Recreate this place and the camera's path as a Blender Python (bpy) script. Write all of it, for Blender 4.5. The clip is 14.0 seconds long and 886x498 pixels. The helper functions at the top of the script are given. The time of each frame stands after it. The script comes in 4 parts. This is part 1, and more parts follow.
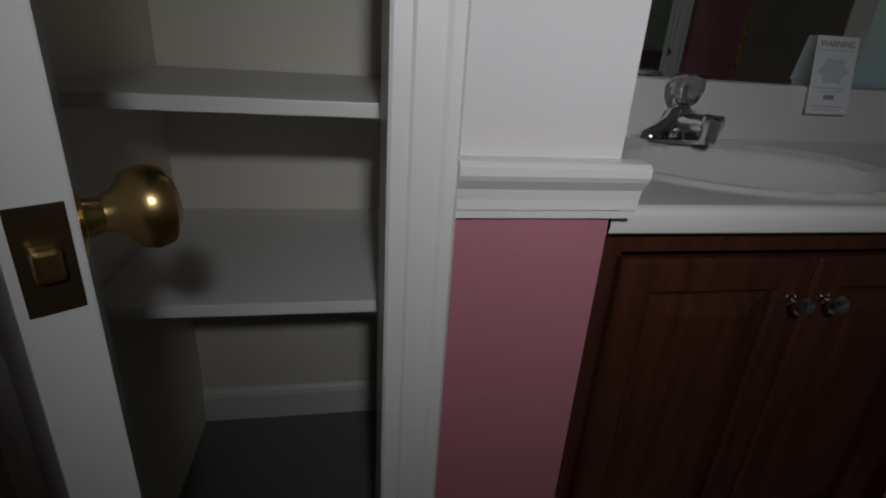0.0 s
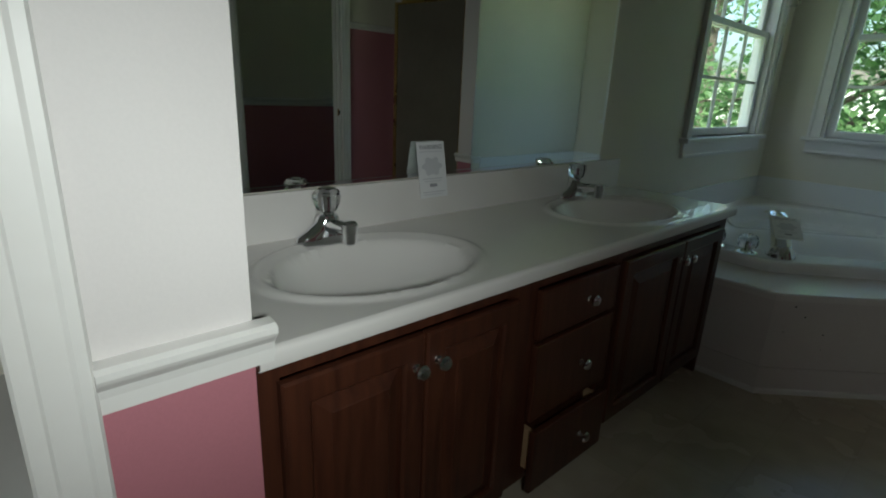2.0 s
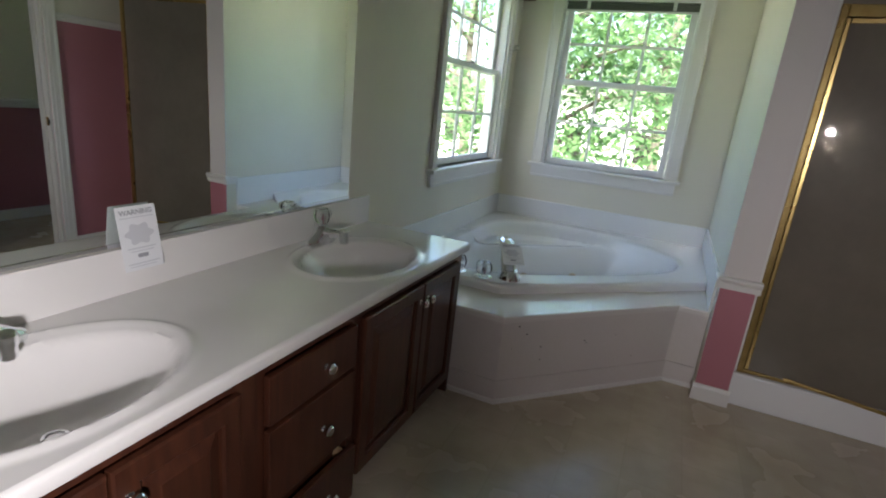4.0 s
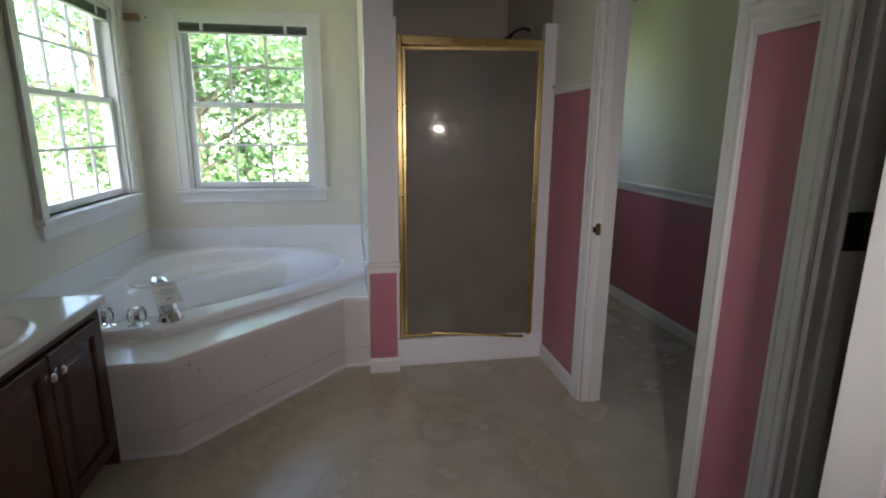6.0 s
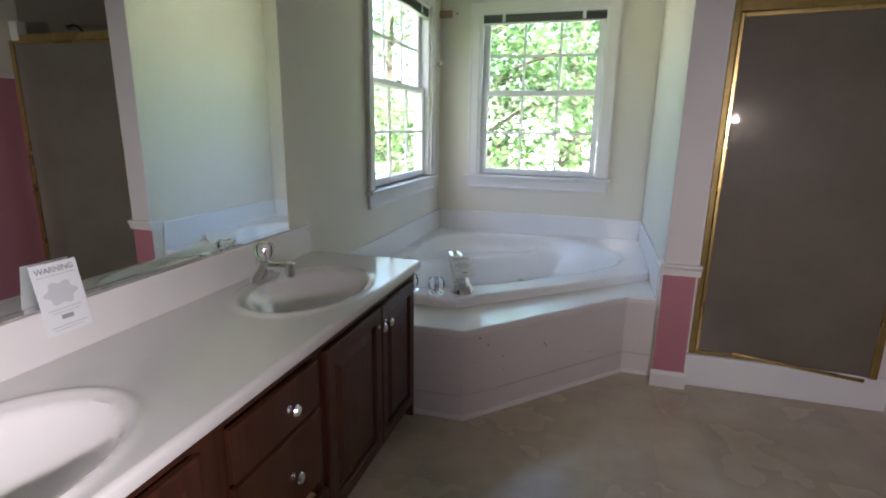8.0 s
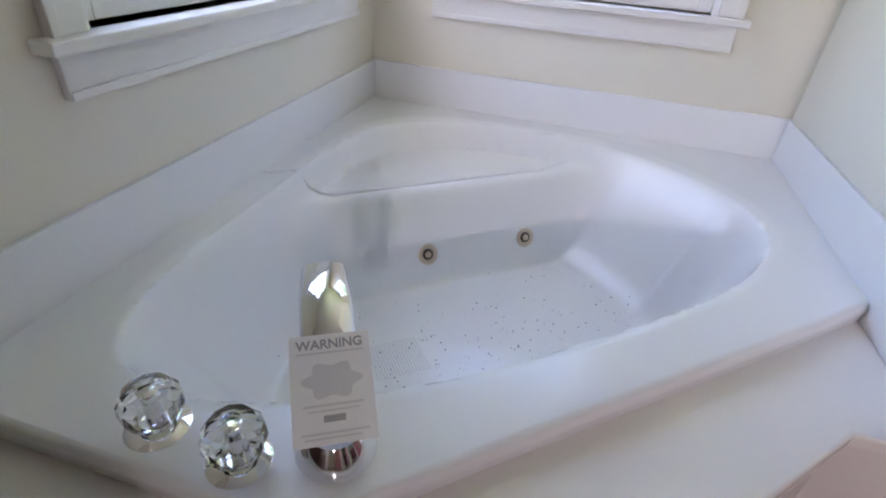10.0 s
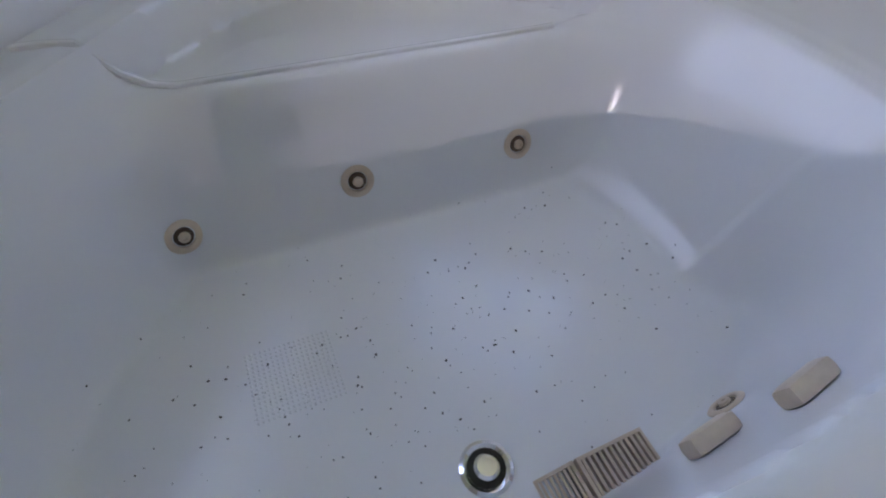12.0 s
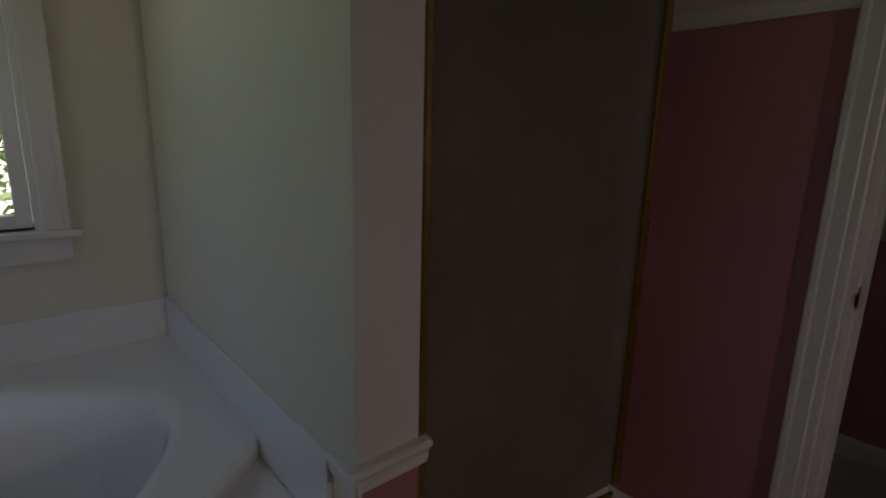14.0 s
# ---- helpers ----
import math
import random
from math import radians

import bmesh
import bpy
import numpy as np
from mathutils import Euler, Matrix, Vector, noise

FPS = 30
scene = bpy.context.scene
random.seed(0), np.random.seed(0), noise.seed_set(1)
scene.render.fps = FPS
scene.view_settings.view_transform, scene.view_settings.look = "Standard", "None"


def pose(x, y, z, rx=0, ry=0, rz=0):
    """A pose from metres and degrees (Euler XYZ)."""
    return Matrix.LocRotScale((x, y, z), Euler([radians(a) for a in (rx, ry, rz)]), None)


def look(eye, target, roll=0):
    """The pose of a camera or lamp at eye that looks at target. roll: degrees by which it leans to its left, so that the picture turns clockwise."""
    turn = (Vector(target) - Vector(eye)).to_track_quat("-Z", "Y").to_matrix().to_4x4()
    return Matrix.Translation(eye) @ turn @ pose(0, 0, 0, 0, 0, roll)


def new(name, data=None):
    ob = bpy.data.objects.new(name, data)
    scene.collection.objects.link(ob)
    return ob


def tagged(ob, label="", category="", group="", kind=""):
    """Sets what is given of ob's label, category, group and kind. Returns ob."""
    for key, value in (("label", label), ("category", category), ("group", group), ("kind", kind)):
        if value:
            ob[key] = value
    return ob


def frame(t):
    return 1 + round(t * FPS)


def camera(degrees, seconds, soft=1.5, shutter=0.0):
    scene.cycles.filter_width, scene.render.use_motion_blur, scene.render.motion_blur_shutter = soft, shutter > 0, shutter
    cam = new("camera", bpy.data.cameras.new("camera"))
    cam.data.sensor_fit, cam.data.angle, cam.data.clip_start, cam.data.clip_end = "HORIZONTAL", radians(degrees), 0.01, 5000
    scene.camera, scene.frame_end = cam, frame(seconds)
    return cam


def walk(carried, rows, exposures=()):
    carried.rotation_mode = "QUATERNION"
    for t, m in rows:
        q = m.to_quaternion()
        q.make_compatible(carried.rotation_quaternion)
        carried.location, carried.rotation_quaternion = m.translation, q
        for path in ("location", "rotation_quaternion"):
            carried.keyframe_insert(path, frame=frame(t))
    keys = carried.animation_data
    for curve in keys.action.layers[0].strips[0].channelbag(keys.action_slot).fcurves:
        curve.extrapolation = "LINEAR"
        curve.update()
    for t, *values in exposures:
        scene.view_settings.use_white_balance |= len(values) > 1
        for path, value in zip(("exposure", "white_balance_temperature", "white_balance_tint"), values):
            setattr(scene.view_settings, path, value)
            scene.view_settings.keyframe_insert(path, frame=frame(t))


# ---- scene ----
cam = camera(82.0, 14.0, soft=2.0)
PATH = [
    (0, (1.127, -4.426, 0.949), (-0.685, -4.065, 0.183), 3.8),
    (0.5, (1.198, -4.344, 1.039), (-0.525, -3.514, 0.454), 2.9),
    (1, (1.218, -4.357, 1.11), (-0.25, -3.114, 0.562), 1.7),
    (1.5, (1.262, -4.39, 1.144), (-0.127, -3.058, 0.598), 2.5),
    (2, (1.259, -4.368, 1.159), (-0.146, -3.072, 0.57), 2.6),
    (2.2, (1.249, -4.358, 1.157), (-0.156, -3.069, 0.554), 3.2),
    (4.3, (1.332, -4.188, 1.381), (0.768, -2.341, 0.861), 5.5),
    (4.5, (1.338, -4.184, 1.391), (0.904, -2.299, 0.886), 4.9),
    (5, (1.371, -4.220, 1.445), (1.260, -2.289, 0.938), 2.9),
    (5.5, (1.455, -4.199, 1.441), (1.599, -2.265, 0.953), 1.3),
    (6, (1.565, -4.300, 1.420), (1.912, -2.384, 0.973), 0.4),
    (6.5, (1.550, -4.285, 1.385), (1.905, -2.357, 0.990), 0.0),
    (7, (1.411, -4.245, 1.474), (1.427, -2.283, 1.087), -0.9),
    (7.5, (1.327, -4.228, 1.417), (0.883, -2.318, 1.023), -0.5),
    (7.7, (1.312, -4.266, 1.385), (0.785, -2.381, 0.972), 0.0),
    (10, (0.901, -2.134, 1.185), (0.500, -0.501, 0.102), 4.8),
    (10.5, (0.927, -1.943, 1.161), (0.383, -0.466, -0.073), 3.2),
    (11, (0.857, -1.614, 1.032), (0.189, -0.389, -0.401), 3.5),
    (11.5, (0.846, -1.499, 0.954), (0.314, -0.292, -0.549), 4.6),
    (12, (0.861, -1.439, 0.960), (0.589, -0.185, -0.574), 5.6),
    (12.5, (0.875, -1.409, 1.050), (0.834, -0.136, -0.492), 5.5),
    (13, (0.892, -1.575, 1.020), (1.070, 0.082, -0.087), 1.9),
    (13.5, (1.151, -1.849, 1.053), (1.614, 0.019, 0.508), -0.2),
    (14, (1.190, -2.200, 1.320), (2.470, -0.745, 0.890), 1.5),
]
EXPOSURES = [(0.0, 0.85, 6100, 4), (0.5, 1.0, 6250, -4), (1.0, 0.9, 6400, -8), (2.2, 1.75, 6200, -8), (4.3, 3.1, 6400, 12), (7.7, 3.3, 6350, 16),
             (9.8, 3.9, 6600, 26), (11.0, 3.7, 6500, 26), (12.5, 2.9, 6700, 26), (13.2, 2.25, 7100, 24), (14.0, 1.25, 7300, 20)]
walk(cam, [(t, look(eye, target, roll)) for t, eye, target, roll in PATH], EXPOSURES)

# ---- light ----
world = bpy.data.worlds.new("sky")
scene.world = world
world.use_nodes = True
wn = world.node_tree.nodes
sky = wn.new("ShaderNodeTexSky")
sky.sky_type, sky.sun_disc = "NISHITA", False
sky.sun_elevation, sky.sun_rotation = radians(49), radians(158)
sky.air_density, sky.dust_density = 1.0, 5.0
wn["Background"].inputs[1].default_value = 0.15
world.node_tree.links.new(sky.outputs[0], wn["Background"].inputs[0])
sun_data = bpy.data.lights.new("sun", "SUN")
sun_data.energy, sun_data.angle, sun_data.color = 4.6, radians(12), (1, 0.96, 0.9)
sun = new("sun", sun_data)
sun.matrix_world = look((0, 0, 10), (-1.6, 4.0, 5.0))
# the walker's small video light, which shows in the shower glass
torch_data = bpy.data.lights.new("video_light", "AREA")
torch_data.shape, torch_data.size, torch_data.size_y = "RECTANGLE", 0.06, 0.045
torch_data.energy, torch_data.color, torch_data.spread = 0.47, (1.0, 0.95, 0.96), radians(72)
torch = new("video_light", torch_data)
torch.matrix_world = look((1.70, -4.62, 1.46), (2.1, -1.6, 0.8))
# second, fixed copy of the same carried light, added to brighten the closet wall
first_data = bpy.data.lights.new("video_light", "AREA")
first_data.shape, first_data.size, first_data.size_y = "RECTANGLE", 0.06, 0.045
first_data.energy, first_data.color, first_data.spread = 0.72, (1.0, 0.96, 0.98), radians(95)
first = new("video_light", first_data)
first.matrix_world = look((1.42, -4.38, 1.2), (0.45, -4.02, 0.9))


# ---- materials ----
def material(name, colour, rough=0.5, metal=0.0, grain=0.0, scale=30.0, bump=0.0, stain=0.0, second=None, stain_scale=2.5, coat=0.0, stretch=(1, 1, 1)):
    m = bpy.data.materials.new(name)
    m.use_nodes = True
    n, l = m.node_tree.nodes, m.node_tree.links
    p = n["Principled BSDF"]
    p.inputs["Base Color"].default_value = (*colour, 1)
    p.inputs["Roughness"].default_value, p.inputs["Metallic"].default_value = rough, metal
    p.inputs["Coat Weight"].default_value = coat
    tc, mp = n.new("ShaderNodeTexCoord"), n.new("ShaderNodeMapping")
    l.new(tc.outputs["Object"], mp.inputs["Vector"])
    mp.inputs["Scale"].default_value = stretch
    fine, broad = n.new("ShaderNodeTexNoise"), n.new("ShaderNodeTexNoise")
    fine.inputs["Scale"].default_value, fine.inputs["Detail"].default_value = scale, 6
    broad.inputs["Scale"].default_value, broad.inputs["Detail"].default_value = stain_scale, 4
    for tex in (fine, broad):
        l.new(mp.outputs["Vector"], tex.inputs["Vector"])
    last = None
    for tex, amount in ((fine, grain), (broad, stain)):
        if amount <= 0:
            continue
        mix, ramp = n.new("ShaderNodeMix"), n.new("ShaderNodeMapRange")
        mix.data_type = "RGBA"
        ramp.inputs["From Min"].default_value, ramp.inputs["From Max"].default_value = 0.35, 0.68
        ramp.inputs["To Max"].default_value = amount
        l.new(tex.outputs["Fac"], ramp.inputs["Value"])
        l.new(ramp.outputs["Result"], mix.inputs["Factor"])
        if last is None:
            mix.inputs["A"].default_value = (*colour, 1)
        else:
            l.new(last, mix.inputs["A"])
        mix.inputs["B"].default_value = (*(second or [c * 0.6 for c in colour]), 1)
        last = mix.outputs["Result"]
    if last is not None:
        l.new(last, p.inputs["Base Color"])
        rr = n.new("ShaderNodeMapRange")
        rr.inputs["To Min"].default_value, rr.inputs["To Max"].default_value = max(rough - 0.06, 0.02), min(rough + 0.1, 1)
        l.new(broad.outputs["Fac"], rr.inputs["Value"])
        l.new(rr.outputs["Result"], p.inputs["Roughness"])
    if bump > 0:
        b = n.new("ShaderNodeBump")
        b.inputs["Strength"].default_value, b.inputs["Distance"].default_value = bump, 0.002
        l.new(fine.outputs["Fac"], b.inputs["Height"])
        l.new(b.outputs["Normal"], p.inputs["Normal"])
    return m


CREAM = material("cream_paint", (0.74, 0.70, 0.60), 0.6, grain=0.08, scale=220, bump=0.12, stain=0.07)
PINK = material("pink_paint", (0.47, 0.185, 0.225), 0.55, grain=0.1, scale=220, bump=0.12, stain=0.1)
TRIM = material("white_trim_paint", (0.76, 0.74, 0.72), 0.38, grain=0.05, scale=40, bump=0.06, stain=0.08, second=(0.55, 0.5, 0.44))
PALE = material("lavender_white_paint", (0.70, 0.66, 0.65), 0.55, grain=0.06, scale=220, bump=0.12, stain=0.06)
SHELL = material("shower_shell", (0.46, 0.41, 0.33), 0.3, stain=0.25, second=(0.42, 0.36, 0.28))
ACRYLIC = material("tub_acrylic", (0.80, 0.80, 0.81), 0.2, coat=0.16)
MARBLE = material("cultured_marble", (0.78, 0.75, 0.73), 0.14, stain=0.18, second=(0.68, 0.63, 0.6), stain_scale=5, coat=0.3)
APRON = material("apron_panel", (0.68, 0.64, 0.63), 0.42, grain=0.1, scale=60, stain=0.2, second=(0.52, 0.45, 0.4))
WOOD = material("cherry_wood", (0.080, 0.026, 0.013), 0.33, grain=0.75, scale=14, second=(0.032, 0.010, 0.006), stain=0.3, bump=0.08, stretch=(4, 4, 0.35))
RAW = material("raw_wood", (0.42, 0.27, 0.15), 0.6, grain=0.4, scale=30)
CEIL = material("ceiling_paint", (0.74, 0.72, 0.68), 0.7, grain=0.1, scale=150, bump=0.3)
BRASS = material("brass", (0.58, 0.43, 0.18), 0.26, 1.0, grain=0.45, scale=25, second=(0.42, 0.26, 0.08))
CHROME = material("chrome", (0.82, 0.83, 0.85), 0.05, 1.0)
AGED = material("aged_brass", (0.16, 0.115, 0.055), 0.35, 0.9, grain=0.5, scale=40)
DARK = material("dark_metal", (0.03, 0.028, 0.025), 0.4, 0.6)
ALMOND = material("almond_plastic", (0.68, 0.55, 0.42), 0.35, grain=0.2, scale=60)
AMBER = material("brown_plastic", (0.10, 0.055, 0.03), 0.4)
PAPER = material("white_paper", (0.8, 0.8, 0.82), 0.6)
INK = material("grey_ink", (0.33, 0.33, 0.36), 0.6)
PALEINK = material("pale_grey_ink", (0.62, 0.62, 0.65), 0.6)
BLIND = material("folded_blind", (0.11, 0.115, 0.10), 0.5, grain=0.3, scale=60)
CARPET = material("grey_carpet", (0.22, 0.21, 0.2), 0.95, grain=0.6, scale=300, bump=0.8, stain=0.3)
GRIT = material("dark_grit", (0.05, 0.045, 0.04), 0.8)
VINYL = material("window_vinyl", (0.78, 0.78, 0.78), 0.35, grain=0.05)
LAWN = material("lawn", (0.09, 0.15, 0.04), 0.9, grain=0.5, scale=6, stain=0.4)
CONCRETE = material("driveway", (0.55, 0.53, 0.5), 0.85, grain=0.3, scale=20)
SIDING = material("white_siding", (0.78, 0.78, 0.77), 0.5, grain=0.05)
ROOF = material("roof_shingle", (0.16, 0.15, 0.14), 0.9, grain=0.5, scale=30)
BARK = material("bark", (0.13, 0.11, 0.09), 0.9, grain=0.6, scale=12, bump=0.8)
LEAF = material("leaf", (0.085, 0.19, 0.045), 0.5)
ln, ll = LEAF.node_tree.nodes, LEAF.node_tree.links
geo, lr = ln.new("ShaderNodeNewGeometry"), ln.new("ShaderNodeValToRGB")
lr.color_ramp.elements[0].color, lr.color_ramp.elements[1].color = (0.085, 0.17, 0.07, 1), (0.17, 0.28, 0.115, 1)
ll.new(geo.outputs["Random Per Island"], lr.inputs["Fac"])
ll.new(lr.outputs["Color"], ln["Principled BSDF"].inputs["Base Color"])
trans, addl = ln.new("ShaderNodeBsdfTranslucent"), ln.new("ShaderNodeMixShader")
ll.new(lr.outputs["Color"], trans.inputs["Color"])
addl.inputs[0].default_value = 0.65
ll.new(ln["Principled BSDF"].outputs[0], addl.inputs[1])
ll.new(trans.outputs[0], addl.inputs[2])
ll.new(addl.outputs[0], ln["Material Output"].inputs[0])


def glass(name, colour, rough, ior=1.45, weight=1.0, **wear):
    m = material(name, colour, rough, **wear)
    p = m.node_tree.nodes["Principled BSDF"]
    p.inputs["Transmission Weight"].default_value, p.inputs["IOR"].default_value = weight, ior
    return m


PANE = glass("window_glass", (0.97, 0.99, 0.97), 0.0, 1.02)
CLEAR = glass("clear_acrylic", (0.95, 0.96, 0.97), 0.02, 1.47)
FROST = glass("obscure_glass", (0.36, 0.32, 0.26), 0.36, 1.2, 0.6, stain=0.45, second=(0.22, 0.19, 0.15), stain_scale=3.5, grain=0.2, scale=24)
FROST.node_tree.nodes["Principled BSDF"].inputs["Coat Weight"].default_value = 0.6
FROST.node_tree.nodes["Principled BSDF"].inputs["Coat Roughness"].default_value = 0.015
MIRROR = material("mirror", (0.86, 0.9, 0.87), 0.0, 1.0)

# floor: sheet vinyl printed with faint marbled squares
VFLOOR = material("vinyl_floor", (0.58, 0.52, 0.41), 0.24, grain=0.4, scale=9, stain=0.55, second=(0.43, 0.35, 0.26), stain_scale=3.2, bump=0.05)
fn, fl = VFLOOR.node_tree.nodes, VFLOOR.node_tree.links
ftc, brick, wav = fn.new("ShaderNodeTexCoord"), fn.new("ShaderNodeTexBrick"), fn.new("ShaderNodeMix")
brick.offset, brick.inputs["Scale"].default_value = 0.0, 1.0
brick.inputs["Brick Width"].default_value = brick.inputs["Row Height"].default_value = 0.23
brick.inputs["Mortar Size"].default_value, brick.inputs["Mortar Smooth"].default_value = 0.004, 1.0
brick.inputs["Color1"].default_value, brick.inputs["Color2"].default_value = (1, 1, 1, 1), (0.92, 0.92, 0.91, 1)
brick.inputs["Mortar"].default_value = (0.9, 0.89, 0.87, 1)
fl.new(ftc.outputs["Object"], brick.inputs["Vector"])
wav.data_type, wav.blend_type = "RGBA", "MULTIPLY"
wav.inputs["Factor"].default_value = 1.0
fbase = fn["Principled BSDF"].inputs["Base Color"]
fl.new(fbase.links[0].from_socket, wav.inputs["A"])
fl.new(brick.outputs["Color"], wav.inputs["B"])
fl.new(wav.outputs["Result"], fbase)


# ---- building helpers ----
def add_box(bm, lo, hi, bevel=0.0):
    lo, hi = Vector(lo), Vector(hi)
    vs = bmesh.ops.create_cube(bm, size=1, matrix=Matrix.Translation((lo + hi) / 2) @ Matrix.Diagonal((*(hi - lo), 1)))["verts"]
    if bevel > 0:
        es = list({e for v in vs for e in v.link_edges})
        bmesh.ops.bevel(bm, geom=es, offset=bevel, segments=2, affect="EDGES", profile=0.6)
    return bm


def boxes(*spans, bevel=0.0):
    bm = bmesh.new()
    for lo, hi in spans:
        add_box(bm, lo, hi, bevel)
    return bm


def add_lathe(bm, profile, m, seg=24):
    """Turn a profile of (radius, height) about the local z axis of m."""
    rings = []
    for r, z in profile:
        rings.append([bm.verts.new(m @ Vector((r * math.cos(2 * math.pi * k / seg), r * math.sin(2 * math.pi * k / seg), z))) for k in range(seg)])
    for a, b in zip(rings, rings[1:]):
        for k in range(seg):
            bm.faces.new((a[k], a[(k + 1) % seg], b[(k + 1) % seg], b[k]))
    for ring, flip in ((rings[0], True), (rings[-1], False)):
        bm.faces.new(ring[::-1] if flip else ring)
    return bm


def lathe(profile, m, seg=24):
    return add_lathe(bmesh.new(), profile, m, seg)


def add_sweep(bm, path, section, up=Vector((0, 0, 1))):
    """Sweep a closed section of (side, up) along a list of points, with scales."""
    rings = []
    for i, p in enumerate(path):
        a, b = Vector(path[max(i - 1, 0)][:3]), Vector(path[min(i + 1, len(path) - 1)][:3])
        d = (b - a).normalized()
        side = d.cross(up).normalized()
        top = side.cross(d)
        sw, sh = (p[3], p[4]) if len(p) > 3 else (1, 1)
        rings.append([bm.verts.new(Vector(p[:3]) + side * (u * sw) + top * (v * sh)) for u, v in section])
    k = len(section)
    for a, b in zip(rings, rings[1:]):
        for i in range(k):
            bm.faces.new((a[i], a[(i + 1) % k], b[(i + 1) % k], b[i]))
    bm.faces.new(rings[0])
    bm.faces.new(rings[-1][::-1])
    bmesh.ops.recalc_face_normals(bm, faces=bm.faces)
    return bm


def circle(r, k=12):
    return [(r * math.cos(2 * math.pi * i / k), r * math.sin(2 * math.pi * i / k)) for i in range(k)]


def finish(name, bm, mat, smooth=False):
    me = bpy.data.meshes.new(name)
    bm.normal_update()
    bm.to_mesh(me)
    bm.free()
    me.materials.append(mat)
    if smooth:
        me.shade_smooth()
        me.set_sharp_from_angle(angle=radians(40))
    return new(name, me)


def part(name, bm, mat, parent, label="", smooth=False):
    ob = finish(name, bm, mat, smooth)
    ob.parent = parent
    if parent.type == "EMPTY":
        ob.matrix_parent_inverse = parent.matrix_basis.inverted()
    if label:
        ob["label"] = label
    return ob


def thing(name, at, label, category, group="", kind=""):
    ob = new(name)
    ob.matrix_basis = Matrix.Translation(at)
    ob.empty_display_size = 0.05
    return tagged(ob, label, category, group, kind)


def setting(name, bm, mat, label="", smooth=False):
    return tagged(finish(name, bm, mat, smooth), label, "", "", "structure")


# ---- the plan, in metres: x from the mirror wall, y back from the window wall ----
CEILING = 2.44
COUNTER, VAN_NEAR, VAN_FAR, VAN_DEEP = 0.765, -4.10, -2.105, 0.53
ALC_X, PIL_X, PIL_Y = 1.655, 1.81, -1.43
SH_Y, RIGHT = -1.36, 2.75
DOOR1_FAR, DOOR1_NEAR = -1.95, -2.82
DOOR2_FAR, DOOR2_NEAR = -3.20, -3.85
W1 = (-1.36, -0.27, 0.97, 2.215)
W2 = (0.33, 1.29, 0.97, 2.215)
BACK = -5.9
FLOOR_LOW = -3.2

setting("floor", boxes(((-0.12, BACK, -0.1), (3.95, 0.12, 0.0))), VFLOOR, "beige marbled sheet vinyl floor")
setting("ceiling", boxes(((-0.12, BACK - 0.1, CEILING), (3.95, 0.12, CEILING + 0.1))), CEIL, "white painted ceiling")
setting("wall_west", boxes(((-0.12, BACK, 0), (0, W1[0], CEILING)), ((-0.12, W1[1], 0), (0, 0.12, CEILING)),
                           ((-0.12, W1[0], 0), (0, W1[1], W1[2])), ((-0.12, W1[0], W1[3]), (0, W1[1], CEILING))), CREAM, "cream painted wall with a window")
# the gap at x 3.08 to 3.64 is an unseen opening added to brighten the toilet room
setting("wall_north", boxes(((0, 0, 0), (W2[0], 0.12, CEILING)), ((W2[1], 0, 0), (3.08, 0.12, CEILING)), ((3.64, 0, 0), (3.95, 0.12, CEILING)), ((3.08, 0, 0), (3.64, 0.12, 1.3)), ((3.08, 0, 2.1), (3.64, 0.12, CEILING)),
                            ((W2[0], 0, 0), (W2[1], 0.12, W2[2])), ((W2[0], 0, W2[3]), (W2[1], 0.12, CEILING))), CREAM, "cream painted wall with a window")
setting("wall_alcove", boxes(((ALC_X, PIL_Y + 0.004, 0), (PIL_X - 0.004, 0, CEILING))), CREAM, "cream painted partition between tub and shower")
setting("wall_pillar_face", boxes(((ALC_X, PIL_Y, 0.62), (PIL_X, PIL_Y + 0.004, CEILING)), ((PIL_X - 0.004, PIL_Y + 0.004, 0), (PIL_X, SH_Y, CEILING))), PALE, "pale lavender white partition end")
setting("wall_pillar_wainscot", boxes(((ALC_X, PIL_Y - 0.002, 0), (PIL_X, PIL_Y + 0.004, 0.62))), PINK, "pink painted partition end below the rail")
setting("wall_shower_back", boxes(((PIL_X, -0.42, 0), (RIGHT, -0.36, CEILING))), SHELL, "tan shower back wall")
setting("wall_shower_side", boxes(((RIGHT - 0.012, SH_Y + 0.04, 0.1), (RIGHT, -0.42, CEILING)), ((PIL_X, SH_Y + 0.04, 0.1), (PIL_X + 0.012, -0.42, CEILING))), SHELL, "tan shower side walls")


def clad_wall_x(name, x0, x1, y0, y1, z_split, face):
    """A wall along y, cream above z_split and pink below on one face."""
    setting(name, boxes(((x0, y0, 0), (x1, y1, CEILING))), CREAM, "cream painted wall")
    fx = (x0 - 0.003, x0) if face < 0 else (x1, x1 + 0.003)
    setting(name + "_wainscot", boxes(((fx[0], y0, 0), (fx[1], y1, z_split))), PINK, "pink painted lower wall")


